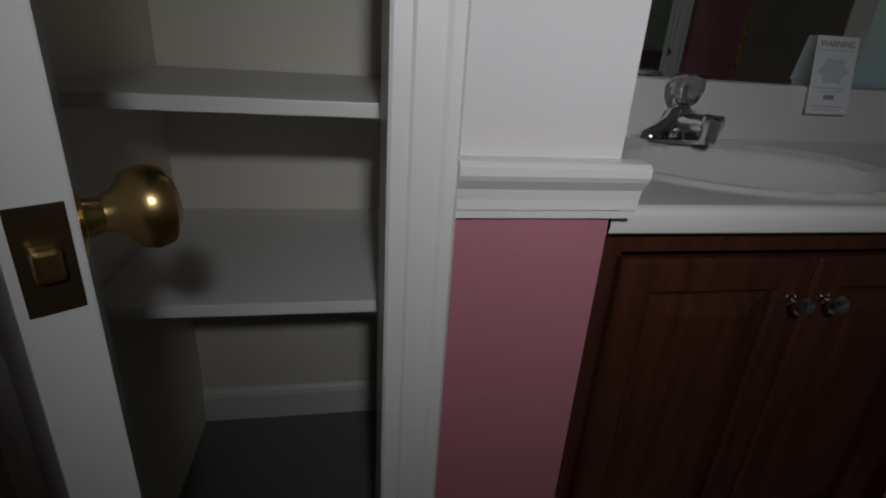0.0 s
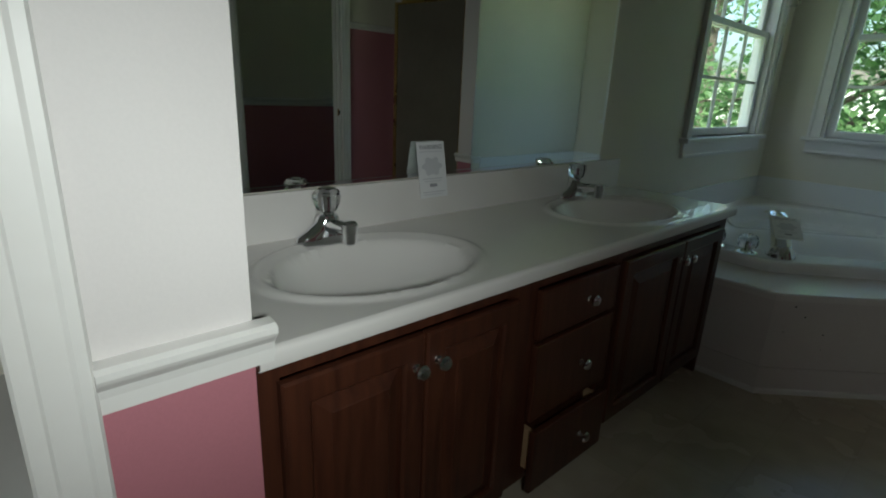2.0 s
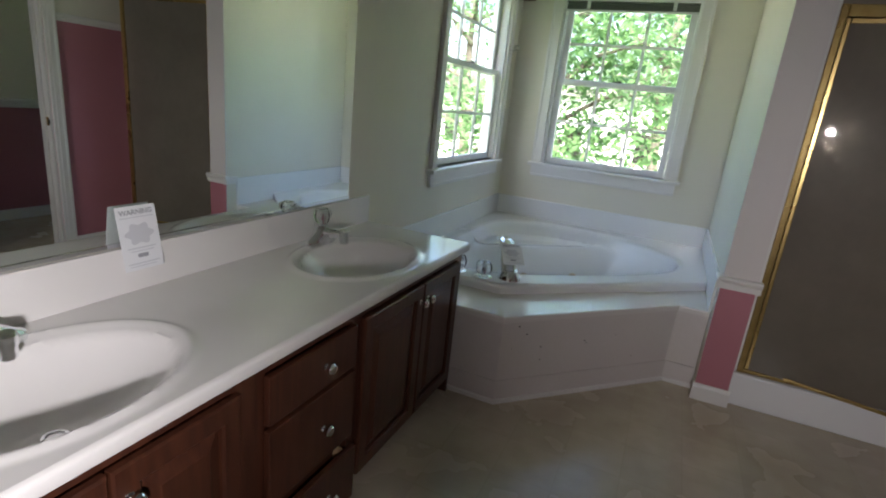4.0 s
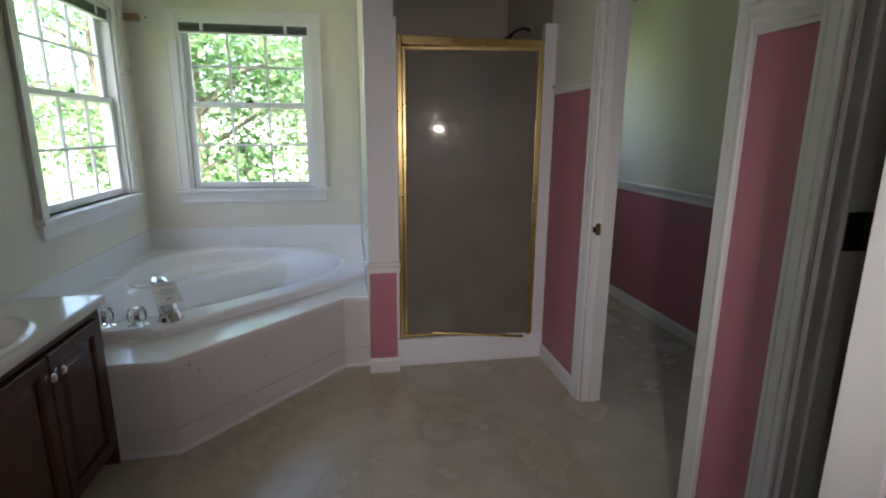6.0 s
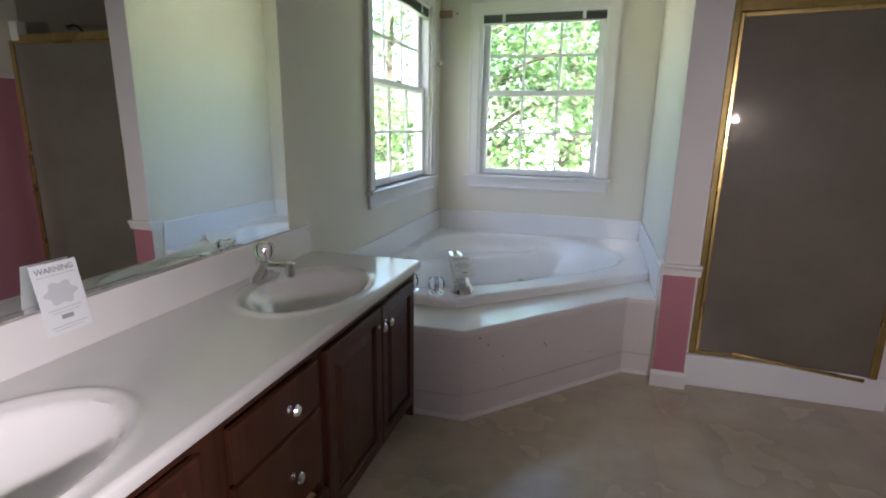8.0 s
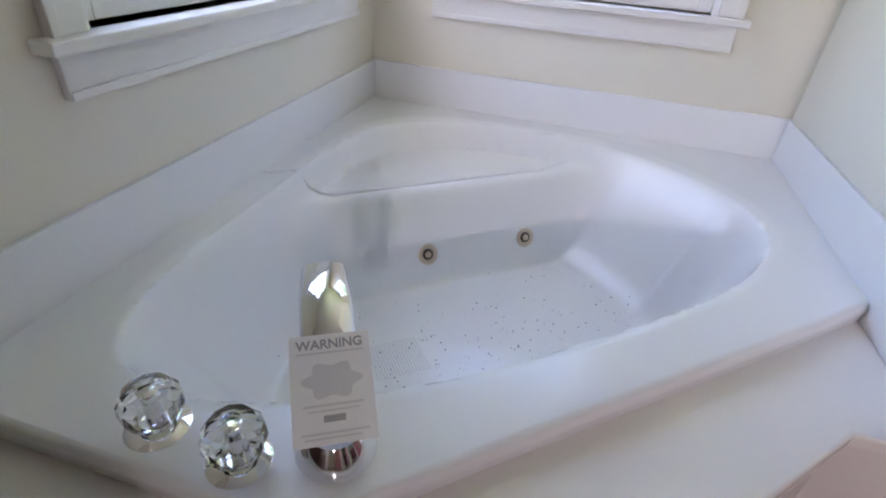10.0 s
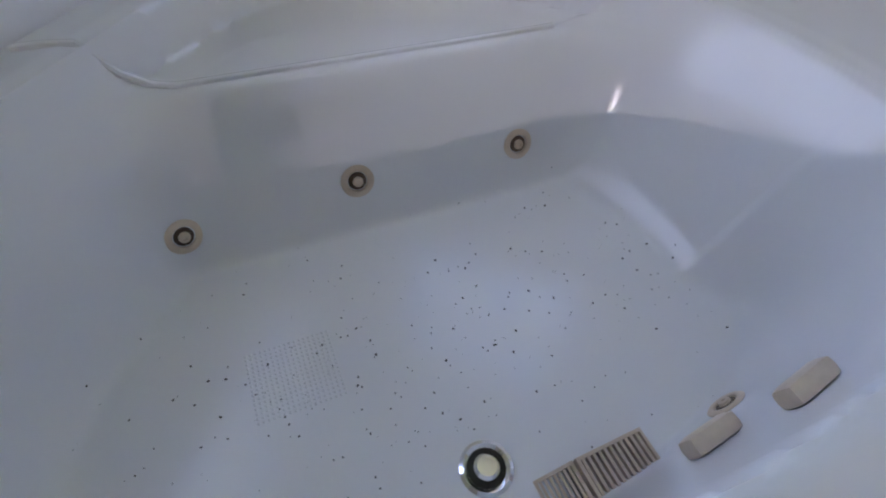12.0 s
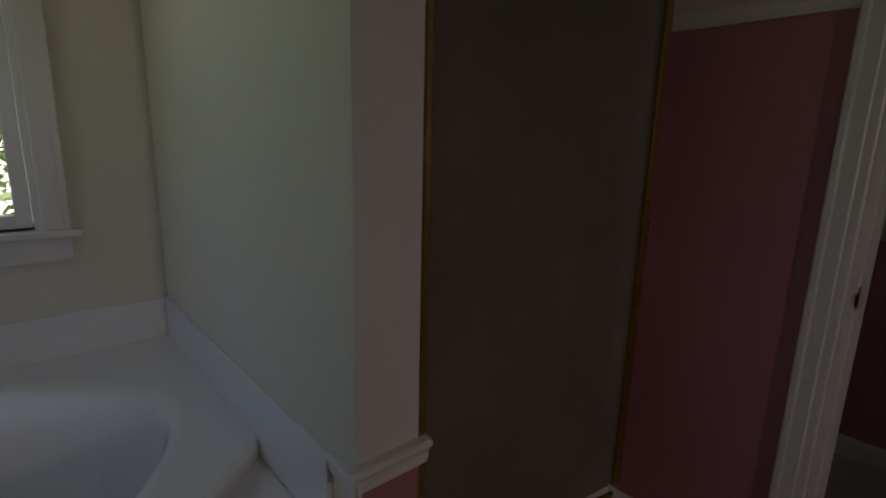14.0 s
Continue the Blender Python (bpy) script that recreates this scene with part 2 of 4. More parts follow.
SPLIT, SPLIT_MID = 1.635, 1.70
clad_wall_x("wall_east_far", RIGHT, RIGHT + 0.11, DOOR1_FAR, -0.002, SPLIT, -1)
clad_wall_x("wall_east_mid", RIGHT, RIGHT + 0.11, DOOR2_FAR, DOOR1_NEAR, SPLIT_MID, -1)
setting("wall_east_over_door", boxes(((RIGHT, DOOR1_NEAR, 2.05), (RIGHT + 0.11, DOOR1_FAR, CEILING)), ((RIGHT, DOOR2_NEAR, 2.05), (RIGHT + 0.11, DOOR2_FAR, CEILING))), CREAM, "cream wall over the door openings")
clad_wall_x("wall_east_near", 2.31, 2.47, BACK, -3.72, SPLIT, -1)
setting("wall_east_return", boxes(((2.47, -3.9, 0), (2.86, -3.79, CEILING))), CREAM, "cream wall return")
setting("wall_south", boxes(((-0.12, BACK - 0.1, 0), (3.95, BACK, CEILING))), CREAM, "cream back wall")
clad_wall_x("wall_toilet_east", 3.85, 3.95, BACK, 0, 0.955, -1)
setting("wall_toilet_near", boxes(((2.86, -3.1, 0), (3.85, -3.0, CEILING))), CREAM, "cream wall of the toilet room")

# closet beside the vanity
CF = 0.58
setting("wall_closet_face", boxes(((0.47, -4.34, 0.76), (CF, VAN_NEAR - 0.012, CEILING)), ((0.47, -4.34, 0), (CF - 0.003, VAN_NEAR - 0.012, 0.76)), ((0.47, -4.76, 2.05), (CF, -4.34, CEILING)), ((0.47, BACK, 0), (CF, -4.76, CEILING)), ((0, VAN_NEAR - 0.11, 0), (0.47, VAN_NEAR - 0.012, CEILING))), PALE, "white painted closet wall")
setting("wall_closet_wainscot", boxes(((CF - 0.003, -4.34, 0), (CF, VAN_NEAR - 0.012, 0.76))), PINK, "pink painted wall below the chair rail")
setting("closet_floor", boxes(((0.0, -4.79, 0.0), (0.47, VAN_NEAR - 0.11, 0.006))), CARPET, "grey carpet on the closet floor")
setting("wall_closet_end", boxes(((0, -4.89, 0), (0.47, -4.79, CEILING))), CREAM, "cream closet end wall")


# ---- mouldings ----
RAIL = [(0, 0), (0.012, 0), (0.012, 0.012), (0.017, 0.014), (0.017, 0.03), (0.02, 0.045), (0.032, 0.06), (0.036, 0.068), (0.036, 0.08), (0.028, 0.086), (0.0, 0.088)]
BASE = [(0, 0), (0.013, 0), (0.013, 0.07), (0.009, 0.082), (0.004, 0.09), (0, 0.09)]
CASING = [(0, 0), (0.010, 0), (0.013, 0.004), (0.013, 0.022), (0.016, 0.026), (0.016, 0.056), (0.019, 0.062), (0.019, 0.074), (0.015, 0.078), (0, 0.078)]


def moulding(name, a, b, out, profile, mat, label="", up=(0, 0, 1), grow=1.0):
    """A profile of (out, up) run from a to b; out is the way it stands off the wall."""
    bm = bmesh.new()
    a, b, out, up = Vector(a), Vector(b), Vector(out), Vector(up)
    ra = [bm.verts.new(a + out * (u * grow) + up * (v * grow)) for u, v in profile]
    rb = [bm.verts.new(b + out * (u * grow) + up * (v * grow)) for u, v in profile]
    k = len(profile)
    for i in range(k):
        bm.faces.new((ra[i], ra[(i + 1) % k], rb[(i + 1) % k], rb[i]))
    bm.faces.new(ra[::-1])
    bm.faces.new(rb)
    bmesh.ops.recalc_face_normals(bm, faces=bm.faces)
    return setting(name, bm, mat, label)


NX, PX, NY, PY = (-1, 0, 0), (1, 0, 0), (0, -1, 0), (0, 1, 0)
moulding("trim_rail_closet", (CF, -4.31, 0.76), (CF, VAN_NEAR + 0.014, 0.76), PX, RAIL, TRIM, "white moulded chair rail", grow=0.8)
moulding("trim_rail_pillar", (ALC_X - 0.02, PIL_Y, 0.62), (PIL_X + 0.02, PIL_Y, 0.62), NY, RAIL, TRIM, "white moulded chair rail", grow=0.72)
moulding("trim_rail_pillar_side", (ALC_X, PIL_Y - 0.02, 0.62), (ALC_X, -1.335, 0.62), NX, RAIL, TRIM, "white moulded chair rail", grow=0.6)
moulding("trim_rail_toilet", (3.847, -3.0, 0.955), (3.847, -0.002, 0.955), NX, RAIL, TRIM, "white chair rail", grow=0.85)
moulding("trim_rail_east_far", (RIGHT - 0.003, DOOR1_FAR + 0.075, SPLIT), (RIGHT - 0.003, SH_Y - 0.02, SPLIT), NX, RAIL, TRIM, "white rail over pink wall", grow=0.6)
moulding("trim_rail_east_mid", (RIGHT - 0.003, DOOR2_FAR + 0.075, SPLIT_MID), (RIGHT - 0.003, DOOR1_NEAR - 0.075, SPLIT_MID), NX, RAIL, TRIM, "white rail over pink wall")
moulding("baseboard_pillar", (ALC_X - 0.01, PIL_Y - 0.002, 0), (PIL_X + 0.012, PIL_Y - 0.002, 0), NY, BASE, TRIM, "white baseboard")
moulding("baseboard_east_far", (RIGHT - 0.003, DOOR1_FAR + 0.078, 0), (RIGHT - 0.003, SH_Y - 0.02, 0), NX, BASE, TRIM, "white baseboard")
moulding("baseboard_east_mid", (RIGHT - 0.003, DOOR2_FAR + 0.078, 0), (RIGHT - 0.003, DOOR1_NEAR - 0.078, 0), NX, BASE, TRIM, "white baseboard")
moulding("baseboard_toilet", (3.847, -3.0, 0), (3.847, -0.002, 0), NX, BASE, TRIM, "white baseboard")
moulding("baseboard_closet", (0, -4.79, 0.006), (0, VAN_NEAR - 0.11, 0.006), PX, BASE, TRIM, "white baseboard")


def door_casing(tag, x, y0, y1, head, out):
    """Casing on one face of a wall along y, round the opening y0 to y1."""
    ox = (out, 0, 0)
    moulding("trim_casing_" + tag, (x, y1, 0), (x, y1, head + 0.078), ox, CASING, TRIM, "white moulded door casing", up=PY)
    moulding("trim_casing_" + tag, (x, y0, 0), (x, y0, head + 0.078), ox, CASING, TRIM, "white moulded door casing", up=NY)
    moulding("trim_casing_" + tag, (x, y0, head), (x, y1, head), ox, CASING, TRIM, "white moulded door casing")


door_casing("toilet", RIGHT - 0.003, DOOR1_NEAR, DOOR1_FAR, 2.05, -1)
door_casing("entry", RIGHT - 0.003, DOOR2_NEAR, DOOR2_FAR, 2.05, -1)
door_casing("closet", CF, -4.76, -4.386, 2.05, 1)
setting("trim_jamb_toilet", boxes(((RIGHT, DOOR1_FAR - 0.018, 0), (RIGHT + 0.11, DOOR1_FAR, 2.05)), ((RIGHT, DOOR1_NEAR, 0), (RIGHT + 0.11, DOOR1_NEAR + 0.018, 2.05)), ((RIGHT + 0.04, DOOR1_FAR - 0.03, 0), (RIGHT + 0.075, DOOR1_FAR - 0.018, 2.05))), TRIM, "white door jamb")
setting("trim_jamb_entry", boxes(((RIGHT, DOOR2_FAR - 0.018, 0), (RIGHT + 0.11, DOOR2_FAR, 2.05)), ((RIGHT + 0.04, DOOR2_FAR - 0.03, 0), (RIGHT + 0.075, DOOR2_FAR - 0.018, 2.05))), TRIM, "white door jamb")
setting("trim_jamb_closet", boxes(((0.47, -4.386, 0), (CF, -4.34, 2.05)), ((0.47, -4.79, 0), (CF - 0.003, -4.745, 2.05))), TRIM, "white closet jamb")
setting("trim_corner_near", boxes(((2.307, -3.72, 0), (2.475, -3.702, 2.2)), ((2.295, -3.79, 0), (2.307, -3.702, 2.2)), bevel=0.003), TRIM, "white trim on the wall end")
strike = thing("strike_plate", (RIGHT + 0.06, DOOR1_FAR - 0.02, 0.95), "small dark brass strike plate in the door jamb", "strike plate")
part("plate", boxes(((RIGHT + 0.012, DOOR1_FAR - 0.021, 0.92), (RIGHT + 0.038, DOOR1_FAR - 0.018, 0.98)), bevel=0.001), BRASS, strike)
part("lip", boxes(((RIGHT - 0.004, DOOR1_FAR - 0.024, 0.935), (RIGHT + 0.012, DOOR1_FAR - 0.019, 0.965)), bevel=0.001), DARK, strike)
hinge = thing("door_hinge", (RIGHT + 0.05, DOOR2_FAR - 0.02, 1.18), "dark door hinge on a white jamb", "hinge")
part("leaf", boxes(((RIGHT + 0.045, DOOR2_FAR - 0.034, 1.13), (RIGHT + 0.10, DOOR2_FAR - 0.03, 1.23)), bevel=0.001), DARK, hinge)
part("knuckle", lathe([(0.007, -0.05), (0.007, 0.05)], pose(RIGHT + 0.104, DOOR2_FAR - 0.036, 1.18), 10), DARK, hinge)


# ---- windows ----
def window(tag, m, width, z0, z1):
    """A double-hung window; m takes (along, out into the room, up) to the world; the opening runs 0..width."""
    def put(spans, bevel=0.0):
        bm = boxes(*spans, bevel=bevel)
        bmesh.ops.transform(bm, matrix=m, verts=bm.verts)
        if m.determinant() < 0:
            bmesh.ops.reverse_faces(bm, faces=bm.faces)
        return bm
    root = thing("window_" + tag, m @ Vector((width / 2, 0, z0)), "white double-hung window with six panes a sash", "window", kind="structure")
    c = 0.075
    part("casing", put([((-c, 0, z0), (0, 0.02, z1 + c)), ((width, 0, z0), (width + c, 0.02, z1 + c)), ((0, 0, z1), (width, 0.02, z1 + c)),
                        ((-c - 0.004, 0.02, z0), (-c + 0.016, 0.028, z1 + c)), ((width + c - 0.016, 0.02, z0), (width + c + 0.004, 0.028, z1 + c)), ((-c + 0.016, 0.02, z1 + c - 0.018), (width + c - 0.016, 0.028, z1 + c))], 0.003), TRIM, root)
    part("window_sill", put([((-c - 0.03, -0.06, z0 - 0.025), (width + c + 0.03, 0.05, z0))], 0.005), TRIM, root)
    part("sill_apron", put([((-c, 0, z0 - 0.11), (width + c, 0.018, z0 - 0.025)), ((-c, 0.018, z0 - 0.11), (width + c, 0.024, z0 - 0.092))], 0.003), TRIM, root)
    part("jamb", put([((0, -0.12, z0), (0.02, 0, z1)), ((width - 0.02, -0.12, z0), (width, 0, z1)), ((0.02, -0.12, z1 - 0.02), (width - 0.02, 0, z1)), ((0.02, -0.12, z0), (width - 0.02, -0.062, z0 + 0.012))]), VINYL, root)
    mid = (z0 + z1) / 2 + 0.02
    for name, y, a, b in (("upper_sash", -0.085, mid - 0.02, z1 - 0.02), ("lower_sash", -0.05, z0 + 0.004, mid + 0.02)):
        f, x0, x1 = 0.045, 0.022, width - 0.022
        sash = part(name, put([((x0, y - 0.015, a), (x0 + f, y + 0.015, b)), ((x1 - f, y - 0.015, a), (x1, y + 0.015, b)),
                               ((x0 + f, y - 0.015, a), (x1 - f, y + 0.015, a + f)), ((x0 + f, y - 0.015, b - 0.035), (x1 - f, y + 0.015, b))], 0.003), VINYL, root)
        ia, ib, ja, jb = x0 + f, x1 - f, a + f, b - 0.035
        bars = [((ia + (ib - ia) * k / 3 - 0.009, y - 0.008, ja), (ia + (ib - ia) * k / 3 + 0.009, y + 0.01, jb)) for k in (1, 2)]
        part("muntin", put(bars, 0.003), VINYL, sash)
        part("muntin", put([((ia, y - 0.006, (ja + jb) / 2 - 0.009), (ib, y + 0.008, (ja + jb) / 2 + 0.009))], 0.003), VINYL, sash)
        for k in range(3):
            for q in range(2):
                g = part("pane", put([((ia + (ib - ia) * k / 3 + 0.009, y - 0.002, ja + (jb - ja) * q / 2 + 0.009), (ia + (ib - ia) * (k + 1) / 3 - 0.009, y + 0.002, ja + (jb - ja) * (q + 1) / 2 - 0.009))]), PANE, sash)
                g.visible_shadow = False
    part("sash_lock", put([((width / 2 - 0.03, -0.055, mid + 0.02), (width / 2 + 0.03, -0.035, mid + 0.03)), ((width / 2 - 0.008, -0.05, mid + 0.03), (width / 2 + 0.025, -0.04, mid + 0.038))], 0.002), DARK, root, "dark sash lock")
    blind = thing("window_blind", m @ Vector((width / 2, -0.02, z1 - 0.06)), "dark folded mini blind raised under the window head", "blind", "raised blinds")
    part("headrail", put([((0.01, -0.045, z1 - 0.035), (width - 0.01, -0.005, z1 - 0.004))], 0.003), BLIND, blind)
    for k in range(6):
        part("slat", put([((0.012, -0.042, z1 - 0.045 - 0.006 * k), (width - 0.012, -0.008, z1 - 0.041 - 0.006 * k))]), BLIND, blind)
    part("bottom_rail", put([((0.012, -0.04, z1 - 0.09), (width - 0.012, -0.01, z1 - 0.078))], 0.003), VINYL, blind)
    for x in (0.18, width - 0.18):
        part("bracket", put([((x - 0.012, -0.004, z1 - 0.075), (x + 0.012, 0.0, z1 - 0.004))], 0.001), VINYL, blind)
    return root


window("1", Matrix(((0, 1, 0, 0), (1, 0, 0, W1[0]), (0, 0, 1, 0), (0, 0, 0, 1))), W1[1] - W1[0], W1[2], W1[3])
window("2", Matrix(((1, 0, 0, W2[0]), (0, -1, 0, 0), (0, 0, 1, 0), (0, 0, 0, 1))), W2[1] - W2[0], W2[2], W2[3])
block = thing("curtain_block", (0.06, -0.01, 2.2), "short stained wooden curtain rod block on the wall", "bracket")
part("wood_block", boxes(((0.0, -0.035, 2.185), (0.10, -0.0, 2.235)), bevel=0.004), RAW, block)
part("screw", lathe([(0.006, 0), (0.006, 0.01)], pose(0.14, 0, 2.215, 90), 10), DARK, block)
rod = thing("rod_bracket", (0.03, -0.24, 1.78), "clear plastic curtain rod bracket beside the window", "bracket")
part("arm", boxes(((0.0, -0.255, 1.79), (0.075, -0.235, 1.80)), bevel=0.003), CLEAR, rod)
part("cup", lathe([(0.018, 0), (0.022, 0.012), (0.012, 0.03)], pose(0.075, -0.245, 1.80), 14), CLEAR, rod)
part("plate", boxes(((0.0, -0.27, 1.75), (0.006, -0.22, 1.83)), bevel=0.002), CLEAR, rod)


# ---- vanity ----
vanity = thing("vanity_cabinet", (0.27, -3.1, 0), "dark cherry-stained double vanity with raised-panel doors and an ajar bottom drawer", "cabinet")
F = VAN_DEEP
part("carcass", boxes(((0.004, VAN_NEAR + 0.005, 0.09), (F - 0.02, VAN_FAR - 0.02, 0.58)), ((0.004, VAN_NEAR + 0.005, 0.0), (F - 0.075, VAN_FAR - 0.02, 0.09))), WOOD, vanity)
frame_spans = [((F - 0.02, VAN_NEAR + 0.005, 0.69), (F, VAN_FAR - 0.02, COUNTER - 0.04)), ((F - 0.02, VAN_NEAR + 0.005, 0.09), (F, VAN_FAR - 0.02, 0.115))]
for a, b in ((VAN_NEAR + 0.005, -4.055), (-3.45, -3.355), (-2.985, -2.93), (-2.165, VAN_FAR - 0.02)):
    frame_spans.append(((F - 0.02, a, 0.115), (F, b, 0.69)))
part("face_frame", boxes(*frame_spans), WOOD, vanity)
part("end_panel", boxes(((0.004, VAN_FAR - 0.02, 0.0), (F, VAN_FAR - 0.003, COUNTER - 0.04))), WOOD, vanity)


def raised_front(y0, y1, z0, z1, x, panel=True):
    """A cabinet front with a bevelled edge and a raised panel, facing +x."""
    bm = bmesh.new()
    f = 0.055 if panel else 0.0
    if not panel:
        add_box(bm, (x, y0, z0), (x + 0.02, y1, z1), 0.005)
        return bm
    outer = ((y0, z0), (y1, z0), (y1, z1), (y0, z1))
    inner = ((y0 + f, z0 + f), (y1 - f, z0 + f), (y1 - f, z1 - f), (y0 + f, z1 - f))
    loops = []
    for ring, d, h in ((outer, 0, 0.0), (outer, 0, 0.015), (outer, 0.005, 0.02), (inner, -0.006, 0.02), (inner, 0, 0.014), (inner, 0, 0.006)):
        loops.append([bm.verts.new((x + h, yy + d * (1 if k in (0, 3) else -1), zz + d * (1 if k < 2 else -1))) for k, (yy, zz) in enumerate(ring)])
    for a, b in zip(loops, loops[1:]):
        for k in range(4):
            bm.faces.new((a[k], a[(k + 1) % 4], b[(k + 1) % 4], b[k]))
    return bm


def raised_panel(y0, y1, z0, z1, x):
    f = 0.055
    bm = bmesh.new()
    loops = []
    for d, h in ((0.0, 0.006), (0.008, 0.008), (0.034, 0.017), (0.037, 0.019)):
        loops.append([bm.verts.new((x + h, yy, zz)) for yy, zz in ((y0 + f + d, z0 + f + d), (y1 - f - d, z0 + f + d), (y1 - f - d, z1 - f - d), (y0 + f + d, z1 - f - d))])
    for a, b in zip(loops, loops[1:]):
        for k in range(4):
            bm.faces.new((a[k], a[(k + 1) % 4], b[(k + 1) % 4], b[k]))
    bm.faces.new(loops[-1])
    return bm


def cabinet_knob(parent, x, y, z):
    m = pose(x, y, z, 0, 90, 0)
    k = part("knob", lathe([(0.009, 0), (0.009, 0.003), (0.005, 0.006), (0.005, 0.014), (0.0145, 0.02), (0.0165, 0.026), (0.013, 0.032), (0.006, 0.034)], m, 18), CHROME, parent, "polished chrome knob", True)
    return k


for y0, y1, ky in ((-4.06, -3.748, -3.775), (-3.742, -3.445, -3.715), (-2.935, -2.522, -2.55), (-2.516, -2.16, -2.49)):
    d = part("door", raised_front(y0, y1, 0.10, 0.685, F), WOOD, vanity)
    part("raised_panel", raised_panel(y0, y1, 0.10, 0.685, F), WOOD, d)
    cabinet_knob(d, F + 0.02, ky, 0.618)
for z0, z1 in ((0.545, 0.685), (0.295, 0.53)):
    d = part("drawer", raised_front(-3.36, -2.98, z0, z1, F, False), WOOD, vanity)
    cabinet_knob(d, F + 0.02, -3.14, (z0 + z1) / 2)
d = part("drawer", boxes(((F + 0.022, -3.36, 0.07), (F + 0.042, -2.99, 0.272)), bevel=0.005), WOOD, vanity, "bottom drawer standing ajar")
cabinet_knob(d, F + 0.042, -3.13, 0.17)
part("drawer_box", boxes(((F - 0.2, -3.34, 0.125), (F + 0.022, -3.325, 0.255)), ((F - 0.2, -3.025, 0.125), (F + 0.022, -3.01, 0.255)), ((F - 0.2, -3.325, 0.125), (F + 0.022, -3.025, 0.132))), RAW, d, "pale raw wood drawer sides")

SINKS = ((0.30, -3.70), (0.30, -2.62))


def counter_height(x, y):
    z = COUNTER
    for cx, cy in SINKS:
        r = math.hypot((x - cx) / 0.212, (y - cy) / 0.285)
        z += 0.008 * math.exp(-((r - 1.0) / 0.05) ** 2)
        if r < 0.97:
            z -= 0.005 * min(1, (0.97 - r) / 0.06)
        r2 = math.hypot((x - cx - 0.006) / 0.188, (y - cy) / 0.252)
        if r2 < 1:
            z -= 0.125 * (1 - r2 ** 2.6) ** 0.75
    return z


def height_sheet(xs, ys, fn, keep=None):
    bm = bmesh.new()
    g = {}
    for i, x in enumerate(xs):
        for j, y in enumerate(ys):
            g[i, j] = bm.verts.new((x, y, fn(x, y)))
    for i in range(len(xs) - 1):
        for j in range(len(ys) - 1):
            bm.faces.new((g[i, j], g[i + 1, j], g[i + 1, j + 1], g[i, j + 1]))
    return bm


top = thing("countertop", (0.28, -3.1, COUNTER), "white cultured marble double-bowl vanity top on the cabinet", "countertop")
CX = 0.562
bm = height_sheet(np.linspace(0.016, CX - 0.012, 60), np.linspace(VAN_NEAR + 0.002, VAN_FAR - 0.001, 200), counter_height)
part("counter_surface", bm, MARBLE, top, smooth=True)
edge = [(0, 0), (0.006, -0.002), (0.0105, -0.006), (0.012, -0.012), (0.012, -0.028), (0.010, -0.036), (0.004, -0.04), (0, -0.04)]
bm = bmesh.new()
ra = [bm.verts.new((CX - 0.012 + u, VAN_NEAR + 0.002, COUNTER + v)) for u, v in edge]
rb = [bm.verts.new((CX - 0.012 + u, VAN_FAR + 0.0, COUNTER + v)) for u, v in edge]
rc = [bm.verts.new((0.004, VAN_FAR + 0.0 + 0.0, COUNTER + v)) for u, v in edge]
for i in range(len(edge) - 1):
    bm.faces.new((ra[i], ra[i + 1], rb[i + 1], rb[i]))
    bm.faces.new((rb[i], rb[i + 1], rc[i + 1], rc[i]))
bmesh.ops.recalc_face_normals(bm, faces=bm.faces)
part("front_edge", bm, MARBLE, top, smooth=True)
part("backsplash", boxes(((0.002, VAN_NEAR + 0.002, COUNTER - 0.01), (0.02, VAN_FAR, 0.893)), bevel=0.004), MARBLE, top)
for cx, cy in SINKS:
    dr = part("drain", lathe([(0.0, 0.0), (0.022, 0.0), (0.024, 0.004), (0.018, 0.005), (0.017, 0.002), (0.0, 0.002)][1:5] + [(0.004, 0.0015)], pose(cx + 0.01, cy, counter_height(cx + 0.01, cy) + 0.001), 20), CHROME, top, "chrome sink drain", True)


